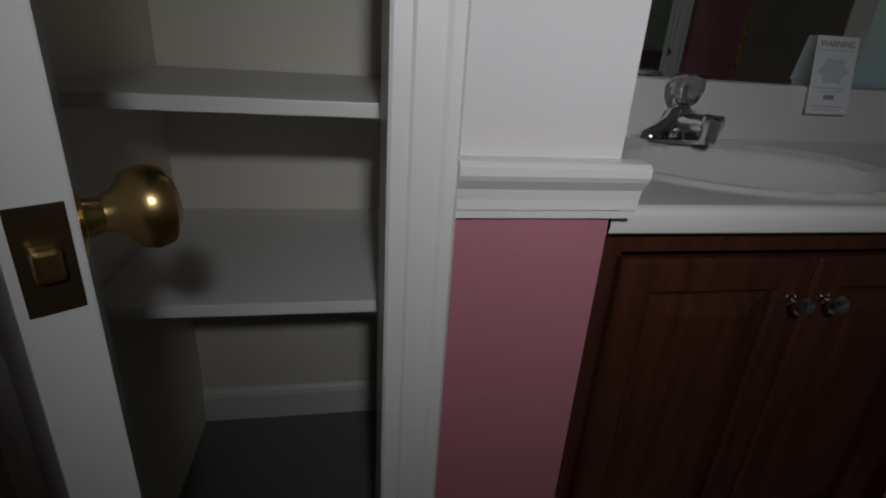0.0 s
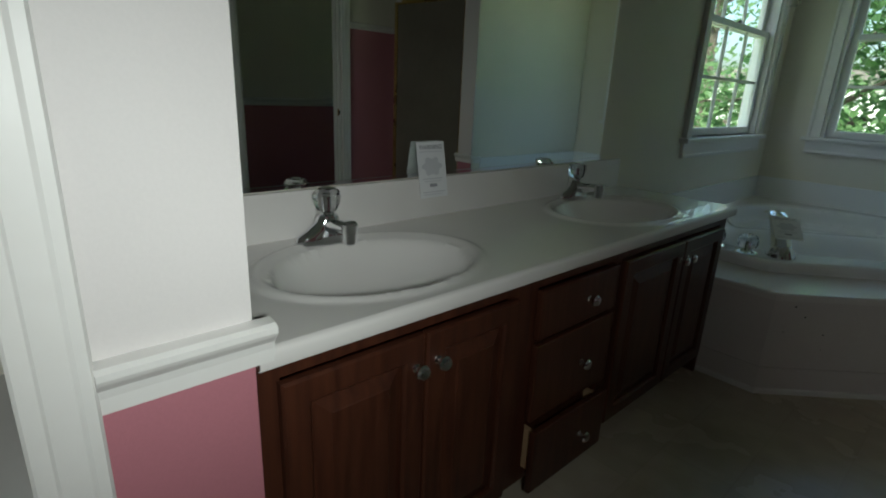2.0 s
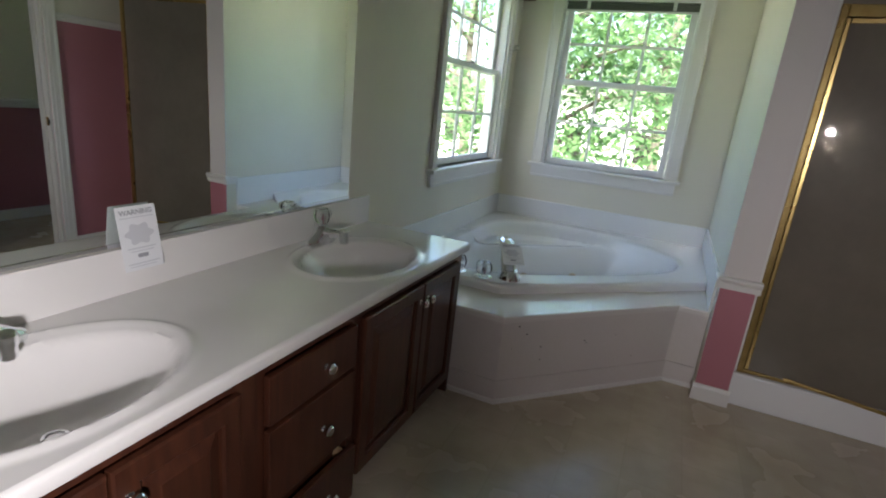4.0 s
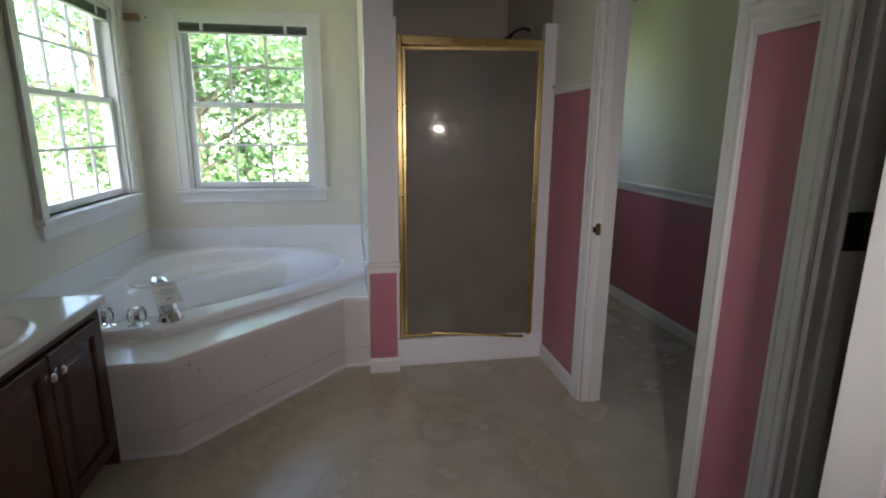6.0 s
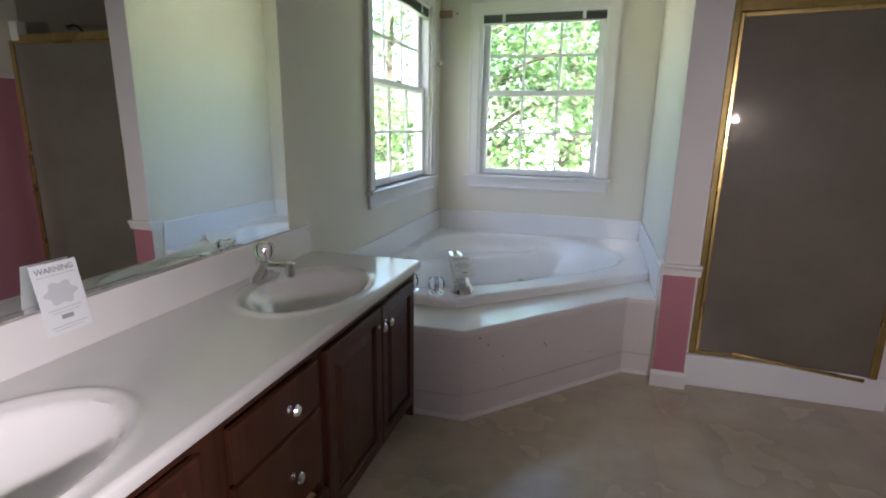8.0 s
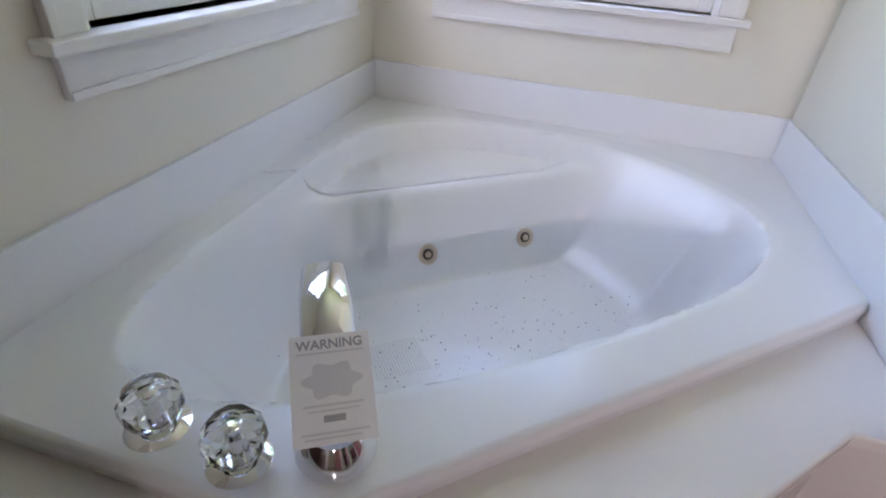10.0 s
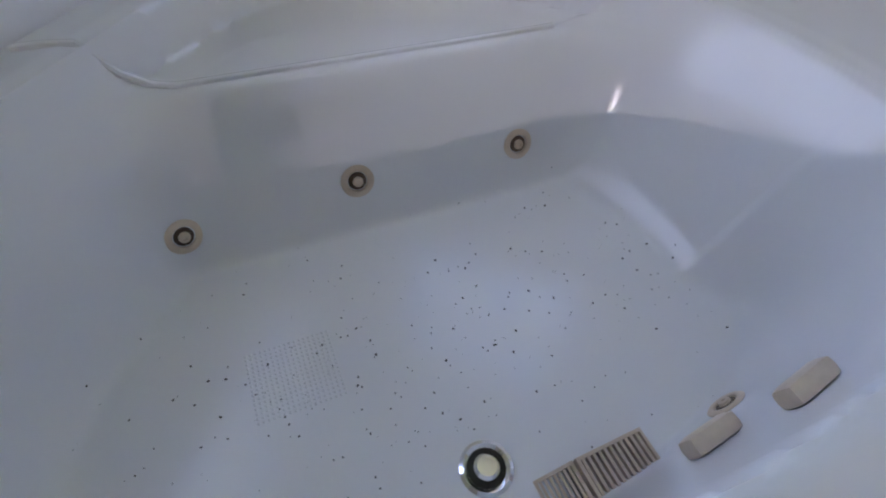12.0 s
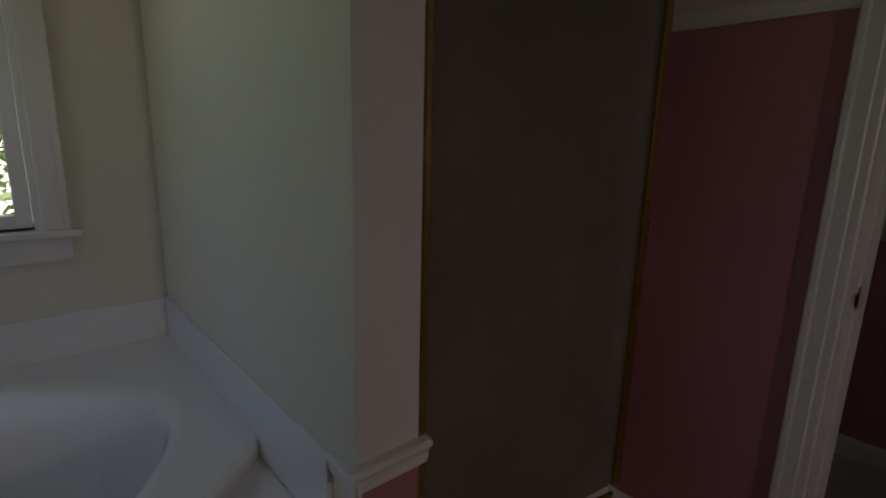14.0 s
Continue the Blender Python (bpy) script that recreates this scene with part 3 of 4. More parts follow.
def vanity_faucet(at):
    f = thing("faucet", at, "chrome single-handle faucet with a clear acrylic ball knob", "faucet", "vanity faucets")
    x, y, z = at
    # body plate, long along the wall
    bm = bmesh.new()
    sec = [(0.026 * math.cos(a), 0.076 * math.sin(a)) for a in [2 * math.pi * k / 28 for k in range(28)]]
    rings = [[bm.verts.new((x + u * s, y + v * s2, z + h)) for u, v in sec] for s, s2, h in ((1, 1, 0), (1, 1, 0.009), (0.94, 0.95, 0.018), (0.9, 0.66, 0.03), (0.88, 0.38, 0.045), (0.82, 0.3, 0.06))]
    for a, b in zip(rings, rings[1:]):
        for k in range(28):
            bm.faces.new((a[k], a[(k + 1) % 28], b[(k + 1) % 28], b[k]))
    bm.faces.new(rings[-1])
    part("body", bm, CHROME, f, smooth=True)
    bm = bmesh.new()
    add_sweep(bm, [(x, y, z + 0.036, 1.25, 1.1), (x + 0.04, y, z + 0.041, 1.15, 1), (x + 0.065, y, z + 0.045, 1.05, 0.85), (x + 0.086, y, z + 0.046, 1, 0.75)], circle(0.0165, 14))
    part("spout", bm, CHROME, f, smooth=True)
    part("aerator", lathe([(0.0135, -0.026), (0.0155, -0.022), (0.0155, -0.006), (0.0175, -0.002), (0.0175, 0.016), (0.014, 0.02)], pose(x + 0.09, y, z + 0.042), 18), CHROME, f, smooth=True)
    part("stem", lathe([(0.023, 0.05), (0.021, 0.058), (0.0145, 0.062), (0.0145, 0.068)], pose(x, y, z), 18), CHROME, f, smooth=True)
    part("ball_knob", lathe([(0.013, 0.066), (0.021, 0.071), (0.0275, 0.084), (0.0305, 0.098), (0.0285, 0.110), (0.021, 0.117), (0.014, 0.117)], pose(x, y, z), 10), CLEAR, f, "faceted clear acrylic knob")
    part("knob_cap", lathe([(0.013, 0.1172), (0.013, 0.119), (0.009, 0.1205)], pose(x, y, z), 16), CHROME, f)
    part("knob_core", lathe([(0.007, 0.0685), (0.007, 0.1)], pose(x, y, z), 10), CHROME, f)
    part("lift_rod", lathe([(0.0022, 0.012), (0.0022, 0.07), (0.006, 0.073), (0.006, 0.079), (0.003, 0.081)], pose(x - 0.031, y, z), 10), CHROME, f, smooth=True)
    return f


for fy in (-3.71, -2.57):
    vanity_faucet((0.092, fy, COUNTER + 0.001)).scale = (1.2, 1.2, 1.2)
mirror = thing("wall_mirror", (0.004, -3.18, 0.9), "large frameless wall mirror resting over the backsplash", "mirror")
part("mirror_glass", boxes(((0.001, VAN_NEAR + 0.004, 0.908), (0.006, -2.27, 1.965))), MIRROR, mirror)
part("bottom_channel", boxes(((0.001, VAN_NEAR + 0.004, 0.896), (0.010, -2.27, 0.908)), bevel=0.001), CHROME, mirror)


def words(parent, text, size, m, mat, name="lettering"):
    cu = bpy.data.curves.new(name, "FONT")
    cu.body, cu.size, cu.align_x, cu.align_y, cu.extrude = text, size, "CENTER", "CENTER", 0.0002
    cu.offset = size * 0.02
    tmp = bpy.data.objects.new(name, cu)
    me = bpy.data.meshes.new_from_object(tmp)
    bpy.data.objects.remove(tmp)
    me.materials.append(mat)
    me.transform(m)
    ob = new(name, me)
    ob.parent = parent
    if parent.type == "EMPTY":
        ob.matrix_parent_inverse = parent.matrix_basis.inverted()
    return ob


def warning_card(m, w, h, label):
    """A printed card; m takes (across, up, out) to the world."""
    root = thing("warning_card", m.translation, label, "card", "warning cards")
    def flat(spans, z0, z1):
        bm = boxes(*[((a, b, z0), (c, d, z1)) for a, b, c, d in spans])
        bmesh.ops.transform(bm, matrix=m, verts=bm.verts)
        return bm
    part("card", flat([(-w / 2, 0, w / 2, h)], -0.0006, 0), PAPER, root)
    words(root, "WARNING", w * 0.17, m @ Matrix.Translation((0, h * 0.90, 0.0003)), INK)
    bars = [(-w * 0.42, h * 0.815, w * 0.42, h * 0.83), (-w * 0.36, h * 0.33, w * 0.36, h * 0.35), (-w * 0.3, h * 0.285, w * 0.3, h * 0.30), (-w * 0.4, h * 0.09, w * 0.4, h * 0.11), (-w * 0.36, h * 0.05, w * 0.3, h * 0.065)]
    for bar in bars:
        part("text_line", flat([bar], 0.0, 0.0005), PALEINK, root)
    part("text_block", flat([(-w * 0.13, h * 0.19, w * 0.13, h * 0.25)], 0.0, 0.0005), INK, root)
    bm = bmesh.new()
    vs = [bm.verts.new(m @ Vector((w * 0.33 * math.cos(a) * (1 + 0.16 * math.cos(6 * a)), h * 0.56 + h * 0.16 * math.sin(a) * (1 + 0.16 * math.cos(6 * a)), 0.0005))) for a in [2 * math.pi * k / 36 for k in range(36)]]
    bm.faces.new(vs)
    part("printed_emblem", bm, PALEINK, root)
    return root


# card propped against the mirror behind the counter
c1 = Matrix.Translation((0.05, -3.30, 0.835)) @ Matrix(((0, -0.18, 0.984, 0), (1, 0, 0, 0), (0, 0.984, 0.18, 0), (0, 0, 0, 1)))
warning_card(c1, 0.115, 0.175, "white printed warning card leaning on the mirror over the backsplash")

# ---- corner tub ----
DECK, LEDGE = 0.505, 0.452
OUT = [(0.004, VAN_FAR + 0.004), (0.77, VAN_FAR + 0.004), (1.505, -1.335), (ALC_X - 0.003, -1.335)]
E1, E2 = Vector((0.755, 0.656)), Vector((-0.656, 0.755))
TC = Vector((0.75, -0.86))


def tub_r(x, y):
    d = Vector((x, y)) - TC
    u, v = d.dot(E1), d.dot(E2)
    a = abs(u + 0.09) / 0.865
    if v > -0.12:
        r = (a ** 2.5 + ((v + 0.12) / 0.90) ** 2.2) ** (1 / 2.3)
    else:
        r = (a ** 2.6 + ((-0.12 - v) / 0.395) ** 2.6) ** (1 / 2.5)
    for gap in (x, -y, ALC_X - x):
        w = max(0.0, 1 - (gap - 0.10) / 0.42)
        r = (r ** 9 + w ** 9) ** (1 / 9)
    return r, u, v


SEAT_MID, SEAT_RUN = Vector((0.492, -0.685)), Vector((0.770, 0.638))


def smooth01(t):
    t = max(0.0, min(1.0, t))
    return t * t * (3 - 2 * t)


def tub_height(x, y):
    r, u, v = tub_r(x, y)
    if r >= 1.0:
        return DECK - 0.006 * smooth01(1 - (r - 1.0) / 0.06)
    rim = DECK - 0.006 - 0.02 * smooth01((1 - r) / 0.05)
    seat = 0.40 - 0.01 * smooth01(((Vector((x, y)) - SEAT_MID).dot(Vector((-SEAT_RUN.y, SEAT_RUN.x))) - 0.125) / 0.025) + 0.02 * smooth01((r - 0.8) / 0.15)
    wall = smooth01((1 - r) / (0.34 - 0.12 * smooth01((-0.1 - v) / 0.2)))
    bowl = rim + (0.085 - rim) * wall ** 0.8
    rel = Vector((x, y)) - SEAT_MID
    back = rel.dot(Vector((-SEAT_RUN.y, SEAT_RUN.x)))
    into = smooth01((back + 0.055) / 0.17) ** 0.8
    side = 1.0
    shelf = bowl + (min(max(seat, bowl), rim) - bowl) * into * side if seat > bowl else bowl
    return shelf


# rim of the shell: its own polygon, one step above the ledge
RIM = [(0.004, -1.815), (0.65, -1.815), (ALC_X - 0.004, -0.925)]


def inside_rim(x, y, grow=0.0):
    (ax, ay), (bx, by) = RIM[1], RIM[2]
    nx, ny = by - ay, -(bx - ax)
    k = math.hypot(nx, ny)
    d = ((x - ax) * nx + (y - ay) * ny) / k
    return max(d, RIM[0][1] - y) <= grow, max(d, RIM[0][1] - y)


tub = thing("corner_bathtub", (0.8, -0.9, 0), "white acrylic corner whirlpool bathtub set in a panelled deck", "bathtub")
bm = bmesh.new()
N = 150
g = {}
for i in range(N + 1):
    x = 0.004 + (ALC_X - 0.008) * i / N
    (ax, ay), (bx, by) = RIM[1], RIM[2]
    y0 = RIM[0][1] if x < ax else ay + (by - ay) * (x - ax) / (bx - ax)
    for j in range(N + 1):
        y = y0 + (-0.004 - y0) * j / N
        g[i, j] = bm.verts.new((x, y, tub_height(x, y)))
for i in range(N):
    for j in range(N):
        bm.faces.new((g[i, j], g[i + 1, j], g[i + 1, j + 1], g[i, j + 1]))
part("shell", bm, ACRYLIC, tub, smooth=True)
# rounded front lip of the shell
lip = [(0.0, 0.0), (0.006, -0.001), (0.012, -0.005), (0.015, -0.013), (0.014, -0.03), (0.009, -0.055)]
bm = bmesh.new()
way = Vector((RIM[2][0] - RIM[1][0], RIM[2][1] - RIM[1][1])).normalized()
out2 = Vector((way.y, -way.x))
mit = (Vector((0, -1)) + out2)
mit = mit / mit.dot(out2)
rows3 = [[bm.verts.new((p[0] + o.x * u, p[1] + o.y * u, DECK - 0.0001 + v)) for u, v in lip] for p, o in ((RIM[0], Vector((0, -1))), (RIM[1], mit), (RIM[2], out2))]
for a, b in zip(rows3, rows3[1:]):
    for k in range(len(lip) - 1):
        bm.faces.new((a[k], a[k + 1], b[k + 1], b[k]))
bmesh.ops.recalc_face_normals(bm, faces=bm.faces)
part("front_lip", bm, ACRYLIC, tub, smooth=True)


def prism(poly, z0, z1, bevel=0.0):
    bm = bmesh.new()
    lo, hi = [bm.verts.new((x, y, z0)) for x, y in poly], [bm.verts.new((x, y, z1)) for x, y in poly]
    k = len(poly)
    for i in range(k):
        bm.faces.new((lo[i], lo[(i + 1) % k], hi[(i + 1) % k], hi[i]))
    bm.faces.new(hi)
    bm.faces.new(lo[::-1])
    bmesh.ops.recalc_face_normals(bm, faces=bm.faces)
    if bevel:
        es = [e for e in bm.edges if abs(e.verts[0].co.z - z1) < 1e-6 and abs(e.verts[1].co.z - z1) < 1e-6]
        bmesh.ops.bevel(bm, geom=es, offset=bevel, segments=3, affect="EDGES", profile=0.5)
    return bm


ledge_poly = [(0.004, OUT[0][1]), OUT[1], OUT[2], OUT[3], (ALC_X - 0.003, -0.90), (0.655, -1.785), (0.004, -1.785)]
part("deck_ledge", prism(ledge_poly, LEDGE - 0.03, LEDGE, 0.008), MARBLE, tub)


def inset(poly, d):
    """The three outer faces moved in by d."""
    w = (Vector(OUT[2]) - Vector(OUT[1])).normalized()
    n = Vector((-w.y, w.x))
    q1 = Vector(OUT[1]) + Vector((-d * math.tan(radians(22.5)), d))
    q2 = Vector(OUT[2]) + Vector((-d * math.tan(radians(22.5)), d))
    return [(OUT[0][0], OUT[0][1] + d), tuple(q1), tuple(q2), (OUT[3][0], OUT[3][1] + d)]


def apron_run(d0, d1, z0, z1):
    a, b = inset(OUT, d0), inset(OUT, d1)
    return [(a[k], a[k + 1], b[k + 1], b[k]) for k in range(3)], z0, z1


for name, d0, d1, z0, z1 in (("apron_panel", 0.014, 0.03, 0.12, LEDGE - 0.03), ("apron_base", 0.010, 0.03, 0.02, 0.118)):
    quads, za, zb = apron_run(d0, d1, z0, z1)
    for q in quads:
        part(name, prism(q, za, zb), APRON, tub)
for q in apron_run(0.0, 0.02, 0, 0)[0]:
    part("shoe_moulding", prism(q, 0.0, 0.022, 0.008), TRIM, tub)
scuffs = random.Random(11)
bm = bmesh.new()
for _ in range(9):
    t = scuffs.uniform(0.05, 0.95)
    q = Vector(OUT[1]).lerp(Vector(OUT[2]), t)
    n = Vector((OUT[2][1] - OUT[1][1], OUT[1][0] - OUT[2][0])).normalized()
    q = q - n * 0.0125
    z, r = scuffs.uniform(0.15, 0.4), scuffs.uniform(0.002, 0.004)
    bmesh.ops.create_uvsphere(bm, u_segments=8, v_segments=5, radius=r, matrix=Matrix.Translation((q.x, q.y, z)))
nails = part("nail_mark", bm, GRIT, tub, "small dark nail marks")
nails["kind"] = "stuff"
# splash strip round the three walls
for name, lo, hi in (("splash_strip", (0.0, -1.95, 0.47), (0.014, -0.014, 0.66)), ("splash_strip", (0.0, -0.014, 0.47), (ALC_X, 0.0, 0.66)), ("splash_strip", (ALC_X - 0.014, -1.335, 0.452), (ALC_X, -0.014, 0.66))):
    part(name, boxes((lo, hi), bevel=0.003), ACRYLIC, tub)


def on_tub(u, v):
    p = TC + E1 * u + E2 * v
    return Vector((p.x, p.y, tub_height(p.x, p.y)))


def normal_at(u, v, e=0.006):
    a, b = on_tub(u + e, v) - on_tub(u - e, v), on_tub(u, v + e) - on_tub(u, v - e)
    return a.cross(b).normalized()


def on_surface(u, v, lift=0.0):
    n = normal_at(u, v)
    q = n.to_track_quat("Z", "Y").to_matrix().to_4x4()
    return Matrix.Translation(on_tub(u, v) + n * lift) @ q


JETS = []
for k in (-0.365, 0.0, 0.40):
    d = SEAT_MID + SEAT_RUN * k - TC
    JETS.append((d.dot(E1), d.dot(E2) - (0.018 if k < 0 else 0.0)))
d = Vector((1.29, -0.93)) - TC
JETS.append((d.dot(E1), d.dot(E2)))
for u, vj in JETS:
    j = part("jet", lathe([(0.037, -0.002), (0.037, 0.003), (0.032, 0.006), (0.023, 0.005), (0.021, -0.002)], on_surface(u, vj), 24), ALMOND, tub, "almond plastic water jet", True)
    part("jet_eye", lathe([(0.0205, 0.0), (0.019, 0.0035), (0.006, 0.004)], on_surface(u, vj), 18), AMBER, j)
    part("jet_nozzle", lathe([(0.012, 0.003), (0.011, 0.009), (0.006, 0.010), (0.005, 0.006)], on_surface(u, vj), 14), ALMOND, j, smooth=True)
DU, DV = (Vector((0.908, -1.153)) - TC).dot(E1), (Vector((0.908, -1.153)) - TC).dot(E2)
dn = part("drain", lathe([(0.046, 0.0), (0.046, 0.003), (0.040, 0.0055), (0.034, 0.002), (0.034, 0.0008)], Matrix.Translation(on_tub(DU, DV)), 26), CHROME, tub, "chrome drain with a raised stopper", True)
part("drain_hole", lathe([(0.0335, 0.001), (0.0335, 0.002)], Matrix.Translation(on_tub(DU, DV)), 20), DARK, dn)
part("stopper", lathe([(0.019, 0.002), (0.022, 0.009), (0.017, 0.016), (0.004, 0.017)], Matrix.Translation(on_tub(DU, DV)), 20), CHROME, dn, smooth=True)

bm = bmesh.new()
across = Vector((-SEAT_RUN.y, SEAT_RUN.x))
bead = []
for k in range(25):
    q = SEAT_MID + SEAT_RUN * (-0.50 + 1.02 * k / 24) + across * 0.128
    bead.append((q.x, q.y, tub_height(q.x, q.y) + 0.001))
add_sweep(bm, bead, circle(0.008, 8))
part("seat_bead", bm, ACRYLIC, tub, smooth=True)
# moulded slip-resistant dots in the floor
bm = bmesh.new()
for i in range(18):
    for k in range(16):
        q = Vector((0.52, -1.20)) + SEAT_RUN * (0.009 * i) + across * (0.009 * k)
        bmesh.ops.create_cone(bm, cap_ends=True, segments=6, radius1=0.0030, radius2=0.0018, depth=0.0016, matrix=Matrix.Translation((q.x, q.y, tub_height(q.x, q.y) + 0.0008)))
grip_dots = part("slip_dots", bm, ACRYLIC, tub, "moulded slip-resistant dots")
grip_dots["kind"] = "stuff"

# tub filler: two acrylic knobs and an arched spout
filler = thing("tub_filler", (0.53, -1.73, DECK), "chrome tub filler with two clear acrylic knobs and an arched spout", "faucet")
for x, y in ((0.384, -1.755), (0.532, -1.765)):
    k = part("handle_flange", lathe([(0.048, 0.0), (0.048, 0.003), (0.038, 0.010), (0.020, 0.015), (0.016, 0.028)], pose(x, y, DECK - 0.003), 24), CHROME, filler, smooth=True)
    part("grip", lathe([(0.022, 0.016), (0.038, 0.024), (0.0455, 0.044), (0.044, 0.064), (0.034, 0.080), (0.014, 0.087)], pose(x, y, DECK), 11), CLEAR, k, "faceted clear acrylic grip")
    part("core", lathe([(0.009, 0.012), (0.009, 0.066), (0.013, 0.072), (0.005, 0.075)], pose(x, y, DECK), 12), CHROME, k)
toward = Vector((-0.50, 0.86, 0)).normalized()
base = Vector((0.655, -1.70, DECK))
bm = bmesh.new()
arch = []
for k in range(13):
    s = k / 12
    p = base + toward * (0.255 * s) + Vector((0, 0, 0.012 + 0.15 * math.sin(min(1, s * 1.35) * math.pi / 2) - 0.035 * max(0, s - 0.55) ** 1.3))
    arch.append((*p, 1.6 - 0.35 * s, 1.7 - 0.9 * s))
add_sweep(bm, arch, [(0.030 * math.cos(a), 0.020 * math.sin(a) if math.sin(a) > 0 else 0.014 * math.sin(a)) for a in [2 * math.pi * k / 18 for k in range(18)]])
sp = part("spout", bm, CHROME, filler, "arched chrome spout", True)
part("base_ring", lathe([(0.062, 0.0), (0.062, 0.004), (0.056, 0.018), (0.050, 0.036), (0.040, 0.05)], Matrix.Translation(base - Vector((0, 0, 0.003))), 26), CHROME, sp, smooth=True)
part("outlet", lathe([(0.013, -0.012), (0.015, -0.010), (0.015, 0.004)], Matrix.Translation(base + toward * 0.245 + Vector((0, 0, 0.133))), 16), CHROME, sp, smooth=True)
side = toward.cross(Vector((0, 0, 1))).normalized()
upc = (toward * 0.86 + Vector((0, 0, 0.50))).normalized()
outc = side.cross(upc).normalized()
c2 = Matrix.Translation(base + Vector((0, 0, 0.060)) - toward * 0.045 + outc * 0.04) @ Matrix((side, upc, outc)).transposed().to_4x4()
warning_card(c2, 0.112, 0.15, "white printed warning card hung on the tub spout")

# loose almond plastic pieces and grit in the tub
def tub_piece(name, u, v, turn, label, build):
    p, n = on_tub(u, v), normal_at(u, v)
    root = thing(name, p, label, "plastic part")
    run = Vector((math.cos(radians(turn)), math.sin(radians(turn)), 0))
    run = (run - n * run.dot(n)).normalized()
    build(root, Matrix.Translation(p) @ Matrix((run, n.cross(run), n)).transposed().to_4x4())
    return root


def grille(root, m):
    """Two slotted panels, the shorter one folded down."""
    fold = m @ Matrix.Translation((-0.035, 0, 0)) @ Matrix.Rotation(radians(-14), 4, "Y") @ Matrix.Translation((0.035, 0, 0))
    for mm, x0, x1, slots in ((m, -0.034, 0.1, 11), (fold, -0.11, -0.036, 7)):
        spans = [((x0, -0.036, 0), (x1, -0.03, 0.02)), ((x0, 0.03, 0), (x1, 0.036, 0.02)), ((x0, -0.03, 0), (x0 + 0.006, 0.03, 0.02)), ((x1 - 0.006, -0.03, 0), (x1, 0.03, 0.02))]
        bm = boxes(*spans)
        bmesh.ops.transform(bm, matrix=mm, verts=bm.verts)
        part("rim", bm, ALMOND, root)
        step = (x1 - x0 - 0.012) / slots
        for k in range(slots):
            x = x0 + 0.006 + step * (k + 0.5)
            bm = boxes(((x - step * 0.26, -0.03, 0.008), (x + step * 0.26, 0.03, 0.018)))
            bmesh.ops.transform(bm, matrix=mm, verts=bm.verts)
            part("slat", bm, ALMOND, root)
        bm = boxes(((x0 + 0.006, -0.03, 0.002), (x1 - 0.006, 0.03, 0.005)))
        bmesh.ops.transform(bm, matrix=mm, verts=bm.verts)
        part("backing", bm, DARK, root)


def grip_bar(root, m):
    bm = boxes(((-0.046, -0.02, 0), (0.046, 0.02, 0.03)), bevel=0.012)
    bmesh.ops.transform(bm, matrix=m, verts=bm.verts)
    part("cover", bm, ALMOND, root, smooth=True)


turn0 = math.degrees(math.atan2(E1.y, E1.x))
tub_piece("suction_grille", 0.10, -0.41, turn0, "almond plastic suction grille with slots in the tub", grille)
tub_piece("air_control", 0.196, -0.464, turn0 + 3, "rounded almond plastic control knob in the tub", grip_bar)
tub_piece("air_control", 0.283, -0.472, turn0 + 8, "rounded almond plastic control knob in the tub", grip_bar)
rng = random.Random(7)
bm = bmesh.new()
for _ in range(420):
    u, v = rng.gauss(-0.05, 0.36), rng.gauss(-0.08, 0.16)
    p = on_tub(u, v)
    if p.z > 0.12:
        continue
    s = rng.choice((0.0007, 0.001, 0.0014, 0.002)) * rng.uniform(0.7, 1.2)
    bmesh.ops.create_cube(bm, size=1, matrix=Matrix.Translation(p + Vector((0, 0, s * 0.4))) @ pose(0, 0, 0, rng.uniform(0, 40), 0, rng.uniform(0, 180)) @ Matrix.Diagonal((s * 2.0, s * 1.3, s, 1)))
grit = tagged(finish("grit", bm, GRIT), "dark specks of grit over the tub floor", "debris", "", "stuff")

# ---- shower ----
shower = thing("shower_stall", (2.25, -1.3, 0), "shower stall with a brass-framed obscure glass door", "shower")
FL, FR, FT, FB = 1.832, 2.672, 1.93, 0.185
part("curb", boxes(((PIL_X, SH_Y - 0.03, 0.0), (RIGHT - 0.004, SH_Y + 0.09, 0.18)), bevel=0.012), ACRYLIC, shower)
part("shower_pan", boxes(((PIL_X, SH_Y + 0.09, 0.0), (RIGHT - 0.004, -0.42, 0.06))), ACRYLIC, shower)
part("side_strip", boxes(((FR, SH_Y - 0.022, 0.18), (RIGHT - 0.004, SH_Y + 0.04, 2.02)), bevel=0.004), TRIM, shower)
part("side_strip", boxes(((PIL_X + 0.002, SH_Y - 0.012, 0.18), (FL, SH_Y + 0.04, 2.02)), bevel=0.003), TRIM, shower)
fr = part("door_frame", boxes(((FL, SH_Y - 0.02, FB), (FL + 0.028, SH_Y + 0.02, FT)), ((FR - 0.028, SH_Y - 0.02, FB), (FR, SH_Y + 0.02, FT)), ((FL + 0.028, SH_Y - 0.02, FT - 0.05), (FR - 0.028, SH_Y + 0.02, FT)), ((FL + 0.028, SH_Y - 0.015, FB), (FR - 0.028, SH_Y + 0.02, FB + 0.018)), bevel=0.004), BRASS, shower, "worn brass door frame")
AJAR = Matrix.Translation((FL + 0.034, SH_Y - 0.012, 0)) @ Matrix.Rotation(radians(-8), 4, "Z") @ Matrix.Translation((-FL - 0.034, -SH_Y + 0.012, 0))


def ajar(bm):
    bmesh.ops.transform(bm, matrix=AJAR, verts=bm.verts)
    return bm


